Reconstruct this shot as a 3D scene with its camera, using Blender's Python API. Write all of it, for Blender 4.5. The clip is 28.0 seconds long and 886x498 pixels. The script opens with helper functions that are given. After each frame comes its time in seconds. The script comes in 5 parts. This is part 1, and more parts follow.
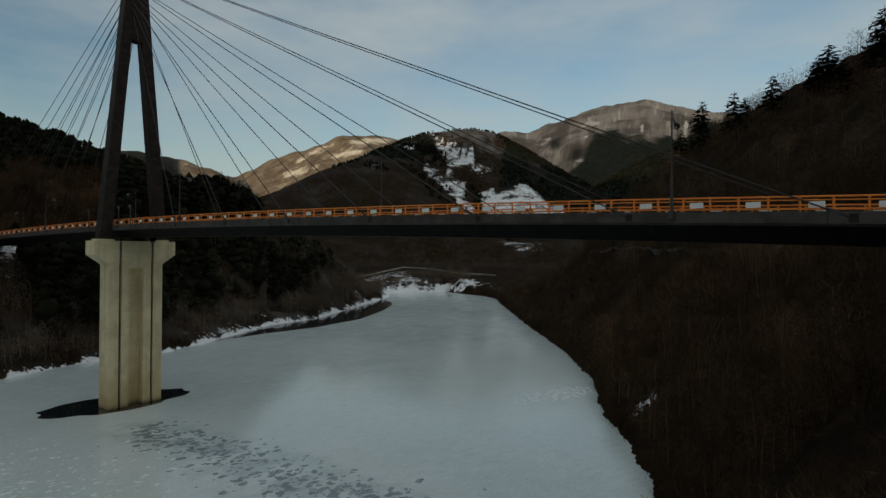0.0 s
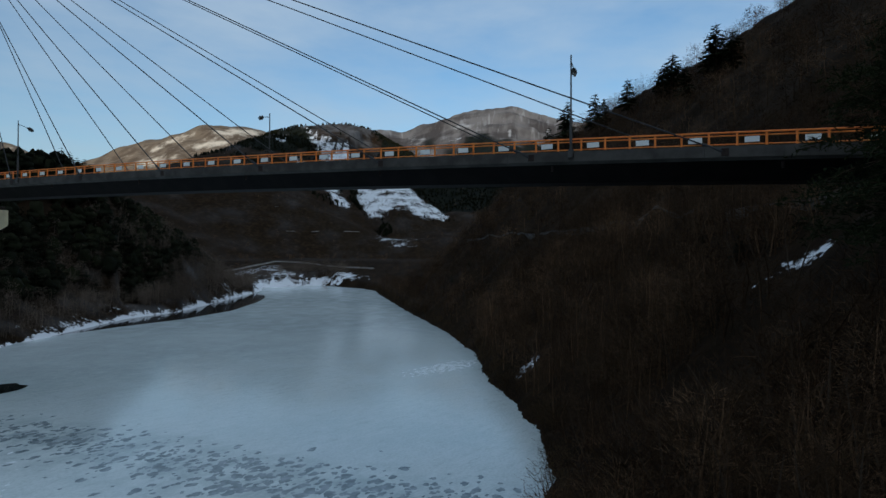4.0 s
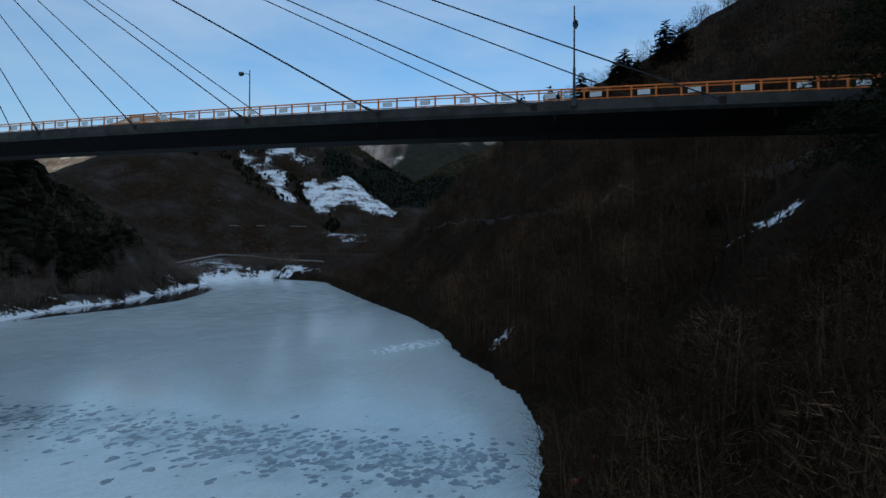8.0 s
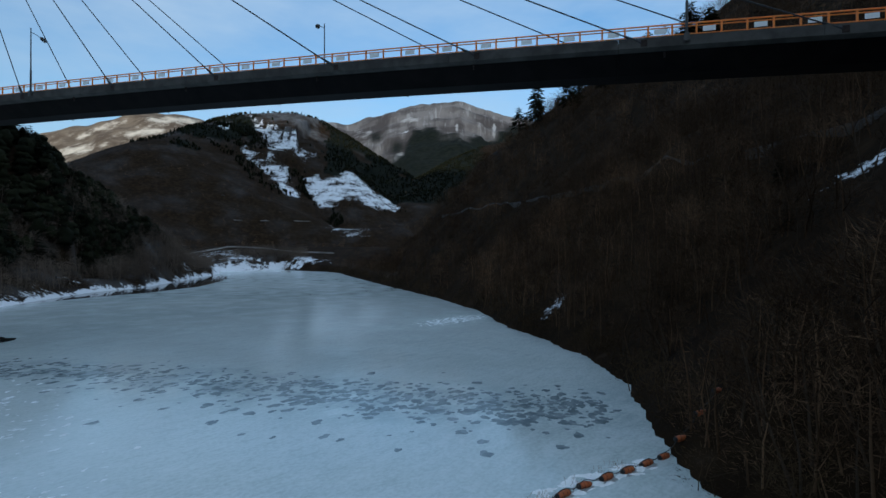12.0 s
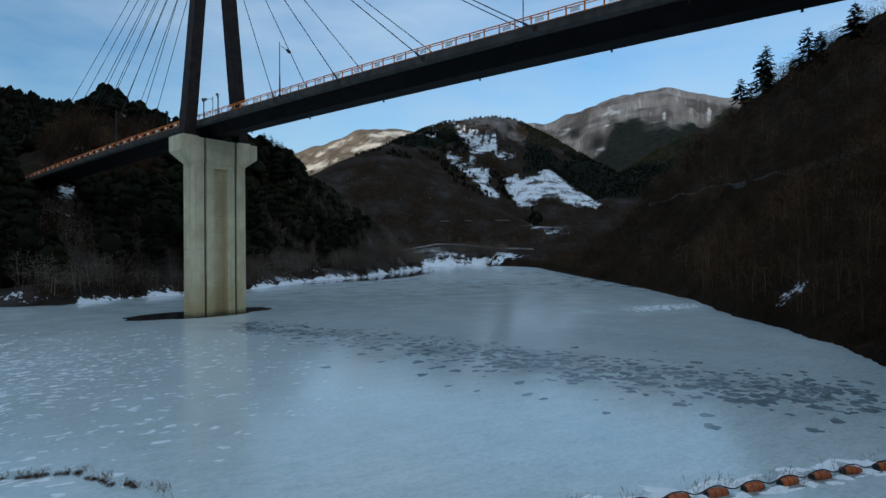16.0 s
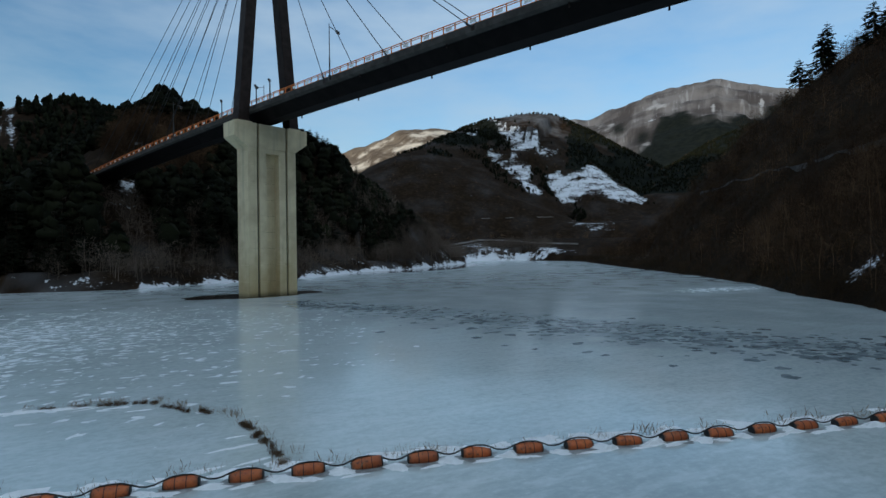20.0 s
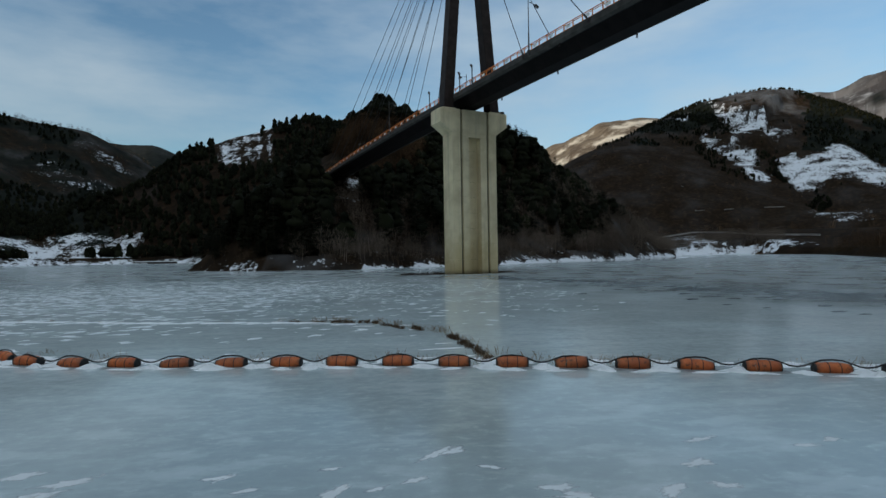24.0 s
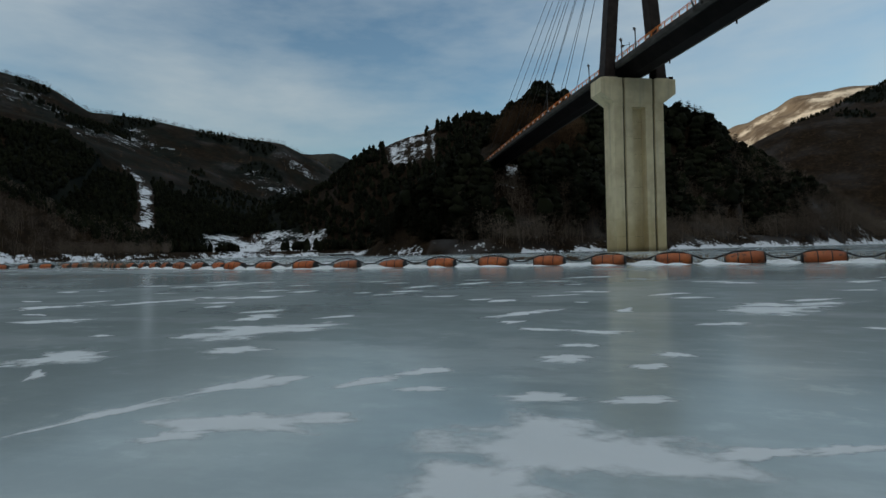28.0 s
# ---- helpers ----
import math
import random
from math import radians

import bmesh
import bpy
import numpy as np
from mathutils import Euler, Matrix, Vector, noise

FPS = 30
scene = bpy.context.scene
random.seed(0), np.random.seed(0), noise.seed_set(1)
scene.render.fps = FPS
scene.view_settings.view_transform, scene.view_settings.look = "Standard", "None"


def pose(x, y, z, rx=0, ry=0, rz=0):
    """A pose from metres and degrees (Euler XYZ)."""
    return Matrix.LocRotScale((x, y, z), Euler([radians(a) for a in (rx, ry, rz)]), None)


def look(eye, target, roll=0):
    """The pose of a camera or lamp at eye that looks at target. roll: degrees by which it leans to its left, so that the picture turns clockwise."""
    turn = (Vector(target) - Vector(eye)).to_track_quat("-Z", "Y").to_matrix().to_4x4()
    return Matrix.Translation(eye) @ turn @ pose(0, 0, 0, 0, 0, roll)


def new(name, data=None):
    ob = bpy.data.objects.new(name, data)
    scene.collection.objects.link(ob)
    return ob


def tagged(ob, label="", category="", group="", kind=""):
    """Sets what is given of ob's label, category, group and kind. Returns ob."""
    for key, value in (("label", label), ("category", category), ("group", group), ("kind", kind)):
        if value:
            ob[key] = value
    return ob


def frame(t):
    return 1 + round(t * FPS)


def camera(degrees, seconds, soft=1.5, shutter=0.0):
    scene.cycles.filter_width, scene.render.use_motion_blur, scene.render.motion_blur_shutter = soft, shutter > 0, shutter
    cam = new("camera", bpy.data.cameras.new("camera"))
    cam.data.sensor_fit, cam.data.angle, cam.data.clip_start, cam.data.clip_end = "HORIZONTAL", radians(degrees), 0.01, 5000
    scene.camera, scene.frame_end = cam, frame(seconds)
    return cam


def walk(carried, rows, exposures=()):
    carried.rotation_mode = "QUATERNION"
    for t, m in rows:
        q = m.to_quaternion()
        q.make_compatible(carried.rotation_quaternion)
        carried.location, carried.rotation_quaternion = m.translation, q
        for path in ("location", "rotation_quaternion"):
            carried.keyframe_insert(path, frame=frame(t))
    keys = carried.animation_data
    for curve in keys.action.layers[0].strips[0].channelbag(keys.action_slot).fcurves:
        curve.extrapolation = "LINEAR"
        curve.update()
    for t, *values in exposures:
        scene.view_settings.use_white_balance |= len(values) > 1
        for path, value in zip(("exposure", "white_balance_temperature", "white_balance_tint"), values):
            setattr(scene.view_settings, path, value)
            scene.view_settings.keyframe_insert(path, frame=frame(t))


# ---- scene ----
PATH = [
    (0, (1.561, -112.793, 28.066), (2.592, -111.079, 28.086), 0.3),
    (0.5, (1.109, -112.761, 27.692), (2.261, -111.126, 27.711), 0.3),
    (1, (0.891, -112.556, 27.138), (2.106, -110.968, 27.158), 0.2),
    (1.5, (0.839, -112.305, 26.647), (2.103, -110.756, 26.666), 0.1),
    (2, (0.693, -112.042, 26.097), (1.972, -110.505, 26.117), -0.0),
    (2.5, (0.495, -111.857, 25.436), (1.816, -110.356, 25.455), -0.1),
    (3, (0.479, -111.608, 24.65), (1.832, -110.136, 24.67), -0.1),
    (3.5, (0.416, -111.168, 23.922), (1.792, -109.717, 23.941), 0.1),
    (5.5, (-1.575, -108.217, 21.139), (-0.11, -106.856, 21.159), 0.1),
    (6, (-1.878, -107.978, 20.783), (-0.392, -106.64, 20.799), 0.1),
    (6.5, (-2.039, -107.742, 20.441), (-0.535, -106.423, 20.456), 0.2),
    (7, (-2.401, -107.563, 20.022), (-0.885, -106.258, 20.035), 0.0),
    (7.5, (-2.735, -107.263, 19.522), (-1.207, -105.972, 19.535), -0.0),
    (8, (-3.059, -106.877, 19.004), (-1.524, -105.594, 19.017), 0.2),
    (8.5, (-3.86, -105.914, 18.292), (-2.34, -104.615, 18.302), 0.1),
    (9, (-4.887, -104.653, 17.427), (-3.376, -103.342, 17.438), -0.5),
    (9.5, (-5.708, -103.721, 16.569), (-4.192, -102.415, 16.582), 0.1),
    (10, (-6.565, -102.414, 15.85), (-5.05, -101.108, 15.86), -0.0),
    (10.5, (-7.693, -100.811, 15.263), (-6.183, -99.5, 15.271), -0.9),
    (11, (-8.374, -99.772, 14.746), (-6.852, -98.475, 14.751), -0.4),
    (11.5, (-8.545, -99.622, 14.327), (-7.005, -98.345, 14.332), 0.1),
    (13.5, (-7.879, -99.616, 13.576), (-6.358, -98.316, 13.575), -0.5),
    (14, (-7.857, -99.467, 13.105), (-6.409, -98.087, 13.105), -0.5),
    (14.5, (-7.777, -99.246, 12.425), (-6.516, -97.694, 12.429), -0.4),
    (15, (-7.732, -98.995, 11.825), (-6.64, -97.319, 11.832), -0.4),
    (15.5, (-7.805, -98.779, 11.269), (-6.814, -97.041, 11.276), -0.4),
    (16, (-7.804, -98.547, 10.691), (-6.825, -96.803, 10.699), -0.4),
    (16.5, (-7.832, -98.228, 10.039), (-6.843, -96.49, 10.047), -0.4),
    (17, (-8.054, -98.123, 9.471), (-7.073, -96.38, 9.481), -0.5),
    (17.5, (-8.152, -97.987, 9.109), (-7.179, -96.239, 9.118), -0.5),
    (18, (-8.212, -97.792, 8.765), (-7.246, -96.041, 8.775), -0.6),
    (18.5, (-8.303, -97.622, 8.4), (-7.341, -95.869, 8.411), -0.6),
    (19, (-8.285, -97.47, 8.045), (-7.325, -95.715, 8.056), -0.7),
    (19.5, (-8.438, -97.536, 7.74), (-7.498, -95.771, 7.748), -0.8),
    (20, (-8.68, -97.713, 7.439), (-7.837, -95.899, 7.448), -0.8),
    (20.5, (-8.734, -97.678, 7.071), (-8.03, -95.806, 7.084), -0.6),
    (21, (-8.683, -97.568, 6.641), (-8.142, -95.643, 6.656), -0.7),
    (21.5, (-8.621, -97.362, 6.117), (-8.282, -95.392, 6.136), -0.6),
    (22, (-8.727, -97.384, 5.696), (-8.501, -95.397, 5.717), -0.7),
    (22.5, (-8.75, -97.306, 5.191), (-8.566, -95.314, 5.21), -0.7),
    (24.5, (-8.793, -97.356, 3.496), (-8.663, -95.36, 3.508), -1.0),
    (25, (-8.755, -97.391, 3.071), (-8.636, -95.394, 3.08), -1.1),
    (25.5, (-8.726, -97.375, 2.587), (-8.62, -95.378, 2.595), -1.1),
    (26, (-8.712, -97.367, 2.154), (-8.618, -95.369, 2.161), -1.1),
    (26.5, (-8.709, -97.366, 1.713), (-8.628, -95.368, 1.719), -1.2),
    (27, (-8.639, -97.362, 1.296), (-8.568, -95.363, 1.301), -1.2),
    (27.5, (-8.548, -97.353, 0.882), (-8.621, -95.354, 0.888), -1.3),
    (28, (-8.49, -97.403, 0.532), (-8.94, -95.454, 0.545), -1.3),
]
cam = camera(79.0, 28.0)
walk(cam, [(t, look(eye, target, roll)) for t, eye, target, roll in PATH],
     [(0, 0.13, 8400, 8), (2, 0.27, 7200, 8), (5, 0.36, 6100, 7), (8, 0.4, 5750, 6), (14, 0.53, 5850, 5), (20, 0.48, 6250, 6), (25, 0.46, 7000, 7), (28, 0.38, 7450, 8)])

# ---- light ----
SUN_AZ, SUN_EL = radians(-125.0), radians(7.5)      # azimuth clockwise from +y; a low sun that the unseen west ridge blocks
SKY_STRENGTH, CLOUD_STRENGTH = 0.15, 0.47
world = bpy.data.worlds.new("sky")
scene.world = world
world.use_nodes = True
wn, wl = world.node_tree.nodes, world.node_tree.links
sky = wn.new("ShaderNodeTexSky")
sky.sky_type, sky.sun_disc = "NISHITA", False
sky.sun_elevation, sky.sun_rotation = SUN_EL, SUN_AZ
sky.ozone_density, sky.dust_density, sky.air_density = 2.8, 0.4, 1.0
sky_bg = wn["Background"]
sky_bg.inputs[1].default_value = SKY_STRENGTH
wl.new(sky.outputs[0], sky_bg.inputs[0])
cloud_bg = wn.new("ShaderNodeBackground")
cloud_bg.inputs[0].default_value = (0.74, 0.87, 1.0, 1)
where = wn.new("ShaderNodeTexCoord")
flat = wn.new("ShaderNodeMapping")
flat.inputs["Scale"].default_value, flat.inputs["Location"].default_value = (1.0, 1.0, 3.2), (1.35, 0.6, 0.0)
wl.new(where.outputs["Generated"], flat.inputs[0])
puff = wn.new("ShaderNodeTexNoise")
puff.inputs["Scale"].default_value, puff.inputs["Detail"].default_value, puff.inputs["Roughness"].default_value = 2.1, 8, 0.55
wl.new(flat.outputs[0], puff.inputs["Vector"])
veil = wn.new("ShaderNodeMapRange")
veil.inputs["From Min"].default_value, veil.inputs["From Max"].default_value, veil.inputs["To Max"].default_value = 0.2, 0.6, 0.78
part_z = wn.new("ShaderNodeSeparateXYZ")
wl.new(where.outputs["Generated"], part_z.inputs[0])
bank = wn.new("ShaderNodeMath")                # the cloud thins out towards the north
bank.operation, bank.inputs[1].default_value = "MULTIPLY_ADD", -0.2
wl.new(part_z.outputs[1], bank.inputs[0])
wl.new(puff.outputs["Fac"], bank.inputs[2])
wl.new(bank.outputs[0], veil.inputs["Value"])
higher = wn.new("ShaderNodeMapRange")          # clouds are brighter overhead than towards the horizon
for key, value in (("From Min", 0.1), ("From Max", 0.9), ("To Min", CLOUD_STRENGTH * 0.92), ("To Max", CLOUD_STRENGTH * 1.6)):
    higher.inputs[key].default_value = value
wl.new(part_z.outputs[2], higher.inputs["Value"])
wl.new(higher.outputs[0], cloud_bg.inputs[1])
mix = wn.new("ShaderNodeMixShader")
wl.new(veil.outputs[0], mix.inputs[0])
wl.new(sky_bg.outputs[0], mix.inputs[1])
wl.new(cloud_bg.outputs[0], mix.inputs[2])
wl.new(mix.outputs[0], wn["World Output"].inputs[0])
sun = new("sun", bpy.data.lights.new("sun", "SUN"))
sun.data.energy, sun.data.angle, sun.data.color = 2.0, radians(0.6), (1.0, 0.9, 0.76)
sun_dir = Vector((math.sin(SUN_AZ) * math.cos(SUN_EL), math.cos(SUN_AZ) * math.cos(SUN_EL), math.sin(SUN_EL)))
sun.matrix_world = Matrix.Translation((0, 0, 120)) @ sun_dir.to_track_quat("Z", "Y").to_matrix().to_4x4()


# ---- materials ----
class Mat:
    """A small helper that wires node materials."""

    def __init__(self, name, rough=0.8, metal=0.0):
        self.m = bpy.data.materials.new(name)
        self.m.use_nodes = True
        self.n, self.l = self.m.node_tree.nodes, self.m.node_tree.links
        self.b = self.n["Principled BSDF"]
        self.b.inputs["Roughness"].default_value, self.b.inputs["Metallic"].default_value = rough, metal
        self.coord = self.n.new("ShaderNodeTexCoord").outputs["Object"]

    def put(self, node, key, value):
        if hasattr(value, "links"):
            self.l.new(value, node.inputs[key])
        else:
            node.inputs[key].default_value = (*value, 1) if isinstance(value, tuple) and len(value) == 3 and node.inputs[key].type == "RGBA" else value

    def noise(self, scale, detail=4, stretch=(1, 1, 1), rough=0.55, shift=(0, 0, 0)):
        mp = self.n.new("ShaderNodeMapping")
        mp.inputs["Scale"].default_value, mp.inputs["Location"].default_value = stretch, shift
        self.l.new(self.coord, mp.inputs[0])
        t = self.n.new("ShaderNodeTexNoise")
        t.inputs["Scale"].default_value, t.inputs["Detail"].default_value, t.inputs["Roughness"].default_value = scale, detail, rough
        self.l.new(mp.outputs[0], t.inputs["Vector"])
        return t.outputs["Fac"]

    def band(self, value, lo, hi, a=0.0, b=1.0):
        r = self.n.new("ShaderNodeMapRange")
        r.interpolation_type = "SMOOTHSTEP"
        for key, v in (("Value", value), ("From Min", lo), ("From Max", hi), ("To Min", a), ("To Max", b)):
            self.put(r, key, v)
        return r.outputs[0]

    def math(self, op, a, b=0.0):
        r = self.n.new("ShaderNodeMath")
        r.operation = op
        self.put(r, 0, a)
        self.put(r, 1, b)
        return r.outputs[0]

    def mix(self, fac, a, b):
        r = self.n.new("ShaderNodeMix")
        r.data_type = "RGBA"
        for k, v in ((0, fac), (6, a), (7, b)):
            self.put(r, k, v)
        return r.outputs[2]

    def attr(self, name):
        a = self.n.new("ShaderNodeAttribute")
        a.attribute_name = name
        return a.outputs["Fac"]

    def axis(self, k):
        x = self.n.new("ShaderNodeSeparateXYZ")
        self.l.new(self.coord, x.inputs[0])
        return x.outputs[k]

    def island(self):
        return self.n.new("ShaderNodeNewGeometry").outputs["Random Per Island"]

    def each(self):
        return self.n.new("ShaderNodeObjectInfo").outputs["Random"]

    def done(self, color, rough=None, bump=None, strength=0.3, distance=0.05, gloss=0.5):
        self.b.inputs["Specular IOR Level"].default_value = gloss
        self.put(self.b, "Base Color", color)
        if rough is not None:
            self.put(self.b, "Roughness", rough)
        if bump is not None:
            u = self.n.new("ShaderNodeBump")
            u.inputs["Strength"].default_value, u.inputs["Distance"].default_value = strength, distance
            self.l.new(bump, u.inputs["Height"])
            self.l.new(u.outputs[0], self.b.inputs["Normal"])
        return self.m


def make_ground():
    k = Mat("hill_ground", 0.95)
    coarse, fine, grain = k.noise(0.012, 5), k.noise(0.09, 6), k.noise(0.9, 6)
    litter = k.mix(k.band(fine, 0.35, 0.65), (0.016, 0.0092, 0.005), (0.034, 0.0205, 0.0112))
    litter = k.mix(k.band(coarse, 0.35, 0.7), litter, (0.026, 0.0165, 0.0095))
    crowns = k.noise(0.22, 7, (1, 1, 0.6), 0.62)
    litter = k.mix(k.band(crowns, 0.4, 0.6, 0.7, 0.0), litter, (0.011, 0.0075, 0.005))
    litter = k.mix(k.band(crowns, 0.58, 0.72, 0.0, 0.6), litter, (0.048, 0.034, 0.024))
    thin = k.math("MULTIPLY", k.attr("thin"), k.band(k.noise(0.02, 8, (1, 1, 0.8), 0.66), 0.36, 0.66))
    litter = k.mix(thin, litter, (0.3, 0.31, 0.33))
    slope = k.n.new("ShaderNodeCombineXYZ")
    k.put(slope, 0, k.attr("bearing"))
    k.put(slope, 1, k.math("MULTIPLY", k.axis(2), 0.0035))
    lines = []
    for scale, shift in ((1.1, 0), (2.4, 9)):
        t = k.n.new("ShaderNodeTexNoise")
        t.inputs["Scale"].default_value, t.inputs["Detail"].default_value, t.inputs["Distortion"].default_value = scale, 6, 0.6
        k.l.new(slope.outputs[0], t.inputs["Vector"])
        lines.append(t.outputs["Fac"])
    broad, gully = k.noise(0.0042, 6, (1, 1, 0.7), 0.55), lines[0]
    both = k.math("ADD", k.math("MULTIPLY", broad, 0.65), k.math("MULTIPLY", gully, 0.35))
    vein = k.band(lines[1], 0.54, 0.7, 0.0, 0.5)
    pale = k.mix(k.band(both, 0.4, 0.58), (0.07, 0.06, 0.057), (0.18, 0.163, 0.155))
    pale = k.mix(k.math("MULTIPLY", vein, k.band(broad, 0.4, 0.56, 0.25, 1.0)), pale, (0.36, 0.35, 0.345))
    pale = k.mix(k.band(k.math("ADD", k.attr("painted_glow"), k.math("MULTIPLY", k.math("SUBTRACT", k.noise(0.013, 8, (1, 1, 0.4), 0.66), 0.5), 2.0)), 0.3, 0.75, 0.0, 0.85), pale, (0.4, 0.385, 0.375))
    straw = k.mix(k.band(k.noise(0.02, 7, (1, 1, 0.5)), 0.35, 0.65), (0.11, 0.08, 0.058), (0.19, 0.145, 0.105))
    bright = k.band(k.math("ADD", k.attr("painted_glow"), k.math("MULTIPLY", k.math("SUBTRACT", k.noise(0.028, 8, (1, 1, 0.3), 0.7), 0.5), 3.2)), 0.05, 1.15, 0.0, 0.95)
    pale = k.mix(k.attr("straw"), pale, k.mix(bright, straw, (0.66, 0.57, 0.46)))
    # conifer woods, and the far left hill's shade painted in the same dark colour
    wooded = k.band(k.math("ADD", k.attr("fir_shade"), k.math("MULTIPLY", k.math("SUBTRACT", k.noise(0.03, 7, (1, 1, 0.8), 0.62), 0.5), 1.1)), 0.3, 0.7)
    litter = k.mix(wooded, litter, k.mix(k.band(k.noise(0.06, 6), 0.35, 0.65), (0.006, 0.008, 0.0065), (0.014, 0.016, 0.012)))
    color = k.mix(k.attr("pale"), litter, pale)
    streak = k.noise(0.045, 7, (1, 1, 2.2), 0.62)
    snow = k.math("ADD", k.attr("snow"), k.math("MULTIPLY", k.math("SUBTRACT", k.math("ADD", k.math("MULTIPLY", streak, 0.45), k.math("ADD", k.math("MULTIPLY", k.noise(0.35, 5), 0.3), k.math("MULTIPLY", k.noise(1.3, 6), 0.25))), 0.5), 3.3))
    mask = k.band(snow, 0.5, 0.66)
    color = k.mix(mask, color, (0.74, 0.76, 0.8))
    return k.done(color, None, grain, 0.5, 0.3, 0.04)


def make_ice():
    k = Mat("lake_ice", 0.25)
    big, mid, small = k.noise(0.018, 5), k.noise(0.16, 6), k.noise(1.2, 8, (0.75, 1.1, 1), 0.62)
    base = k.mix(k.band(big, 0.35, 0.65), (0.52, 0.595, 0.595), (0.63, 0.7, 0.7))
    base = k.mix(k.band(mid, 0.42, 0.7, 0.0, 0.55), base, (0.6, 0.68, 0.7))
    base = k.mix(k.math("MULTIPLY", k.attr("bare"), k.band(k.noise(0.5, 5), 0.25, 0.6, 0.6, 1.0)), base, (0.345, 0.405, 0.41))
    base = k.mix(k.math("MULTIPLY", k.attr("wash"), k.band(k.noise(0.22, 6), 0.36, 0.62, 0.0, 0.8)), base, (0.33, 0.4, 0.42))
    tiny = k.noise(3.2, 8, (0.8, 1.15, 1), 0.66)
    base = k.mix(k.band(tiny, 0.4, 0.56, 0.24, 0.0), base, (0.26, 0.31, 0.32))
    base = k.mix(k.band(tiny, 0.55, 0.68, 0.0, 0.35), base, (0.66, 0.71, 0.72))
    drift = k.noise(0.8, 8, (0.55, 1.35, 1), 0.62, (4, 2, 0))
    base = k.mix(k.band(drift, 0.5, 0.62, 0.0, 0.3), base, (0.68, 0.73, 0.74))
    base = k.mix(k.band(drift, 0.34, 0.45, 0.22, 0.0), base, (0.28, 0.33, 0.34))
    frost = k.math("ADD", k.math("MULTIPLY", k.attr("frost"), 0.62), k.math("MULTIPLY", small, 0.9))
    mask = k.band(frost, 0.86, 0.98, 0.0, 0.85)
    color = k.mix(mask, base, (0.78, 0.81, 0.83))
    rough = k.math("ADD", k.math("ADD", k.band(mid, 0.3, 0.7, 0.09, 0.18), k.math("MULTIPLY", k.attr("frost"), 0.12)), k.math("MULTIPLY", mask, 0.3))
    return k.done(color, rough, k.noise(2.2, 5), 0.06, 0.05)


def make_concrete():
    k = Mat("concrete", 0.85)
    z = k.axis(2)
    blotch, grain, runs = k.noise(0.35, 6), k.noise(9, 5), k.noise(1.2, 5, (1, 1, 0.05))
    c = k.mix(k.band(blotch, 0.3, 0.7), (0.62, 0.515, 0.33), (0.8, 0.69, 0.46))
    c = k.mix(k.band(runs, 0.5, 0.75, 0, 0.45), c, (0.38, 0.335, 0.24))
    low = k.math("MULTIPLY", k.band(k.math("ADD", z, k.math("MULTIPLY", blotch, 9.0)), 2.0, 15.0, 1.0, 0.0), 0.75)
    c = k.mix(low, c, (0.6, 0.46, 0.22))
    wet = k.band(k.math("ADD", z, k.math("MULTIPLY", grain, 1.2)), 0.5, 1.5, 0.7, 0.0)
    c = k.mix(wet, c, (0.13, 0.11, 0.07))
    return k.done(c, None, grain, 0.25, 0.03, 0.2)


def paint(name, a, b, rough=0.5, scale=2.0, metal=0.0, per_object=0.0, bump=0.1, gloss=0.5):
    k = Mat(name, rough, metal)
    f = k.band(k.noise(scale, 6), 0.35, 0.7)
    if per_object:
        f = k.math("ADD", k.math("MULTIPLY", f, 1 - per_object), k.math("MULTIPLY", k.each(), per_object))
    return k.done(k.mix(f, a, b), None, k.noise(scale * 6, 4), bump, 0.01, gloss)


def make_float():
    k = Mat("orange_plastic", 0.55)
    f = k.band(k.noise(3.0, 6), 0.35, 0.7)
    c = k.mix(f, (0.5, 0.1, 0.022), (0.68, 0.17, 0.04))
    c = k.mix(k.math("MULTIPLY", k.each(), 0.55), c, (0.23, 0.075, 0.03))
    c = k.mix(k.band(k.noise(7, 6, (1, 1, 1), 0.6, (3, 1, 0)), 0.52, 0.68, 0, 0.8), c, (0.07, 0.035, 0.02))
    end = k.band(k.math("ADD", k.math("ABSOLUTE", k.axis(0)), k.math("MULTIPLY", k.noise(5, 5), 0.3)), 0.5, 0.72, 0.0, 0.75)
    c = k.mix(end, c, (0.075, 0.042, 0.024))
    return k.done(c, None, k.noise(14, 4), 0.2, 0.01)


def plant(name, a, b, c, island=True):
    k = Mat(name, 0.9)
    r = k.island() if island else k.noise(0.5, 3)
    col = k.mix(r, a, b)
    col = k.mix(k.band(k.noise(0.11, 4), 0.5, 0.64, 0.0, 0.8), col, c)
    tone = k.math("ADD", k.attr("tone"), k.math("MULTIPLY", k.math("SUBTRACT", k.each(), 0.5), 0.3))
    col = k.mix(k.band(tone, 0.1, 1.0, 0.0, 0.85), col, tuple(1.25 * v for v in c))
    col = k.mix(k.band(tone, -1.0, -0.1, 0.85, 0.0), col, a)
    col = k.mix(k.band(k.noise(0.028, 4, (1, 1, 1), 0.5, (7, 3, 1)), 0.42, 0.58, 0.6, 0.0), col, a)
    return k.done(col, None, None, 0, 0, 0.08)


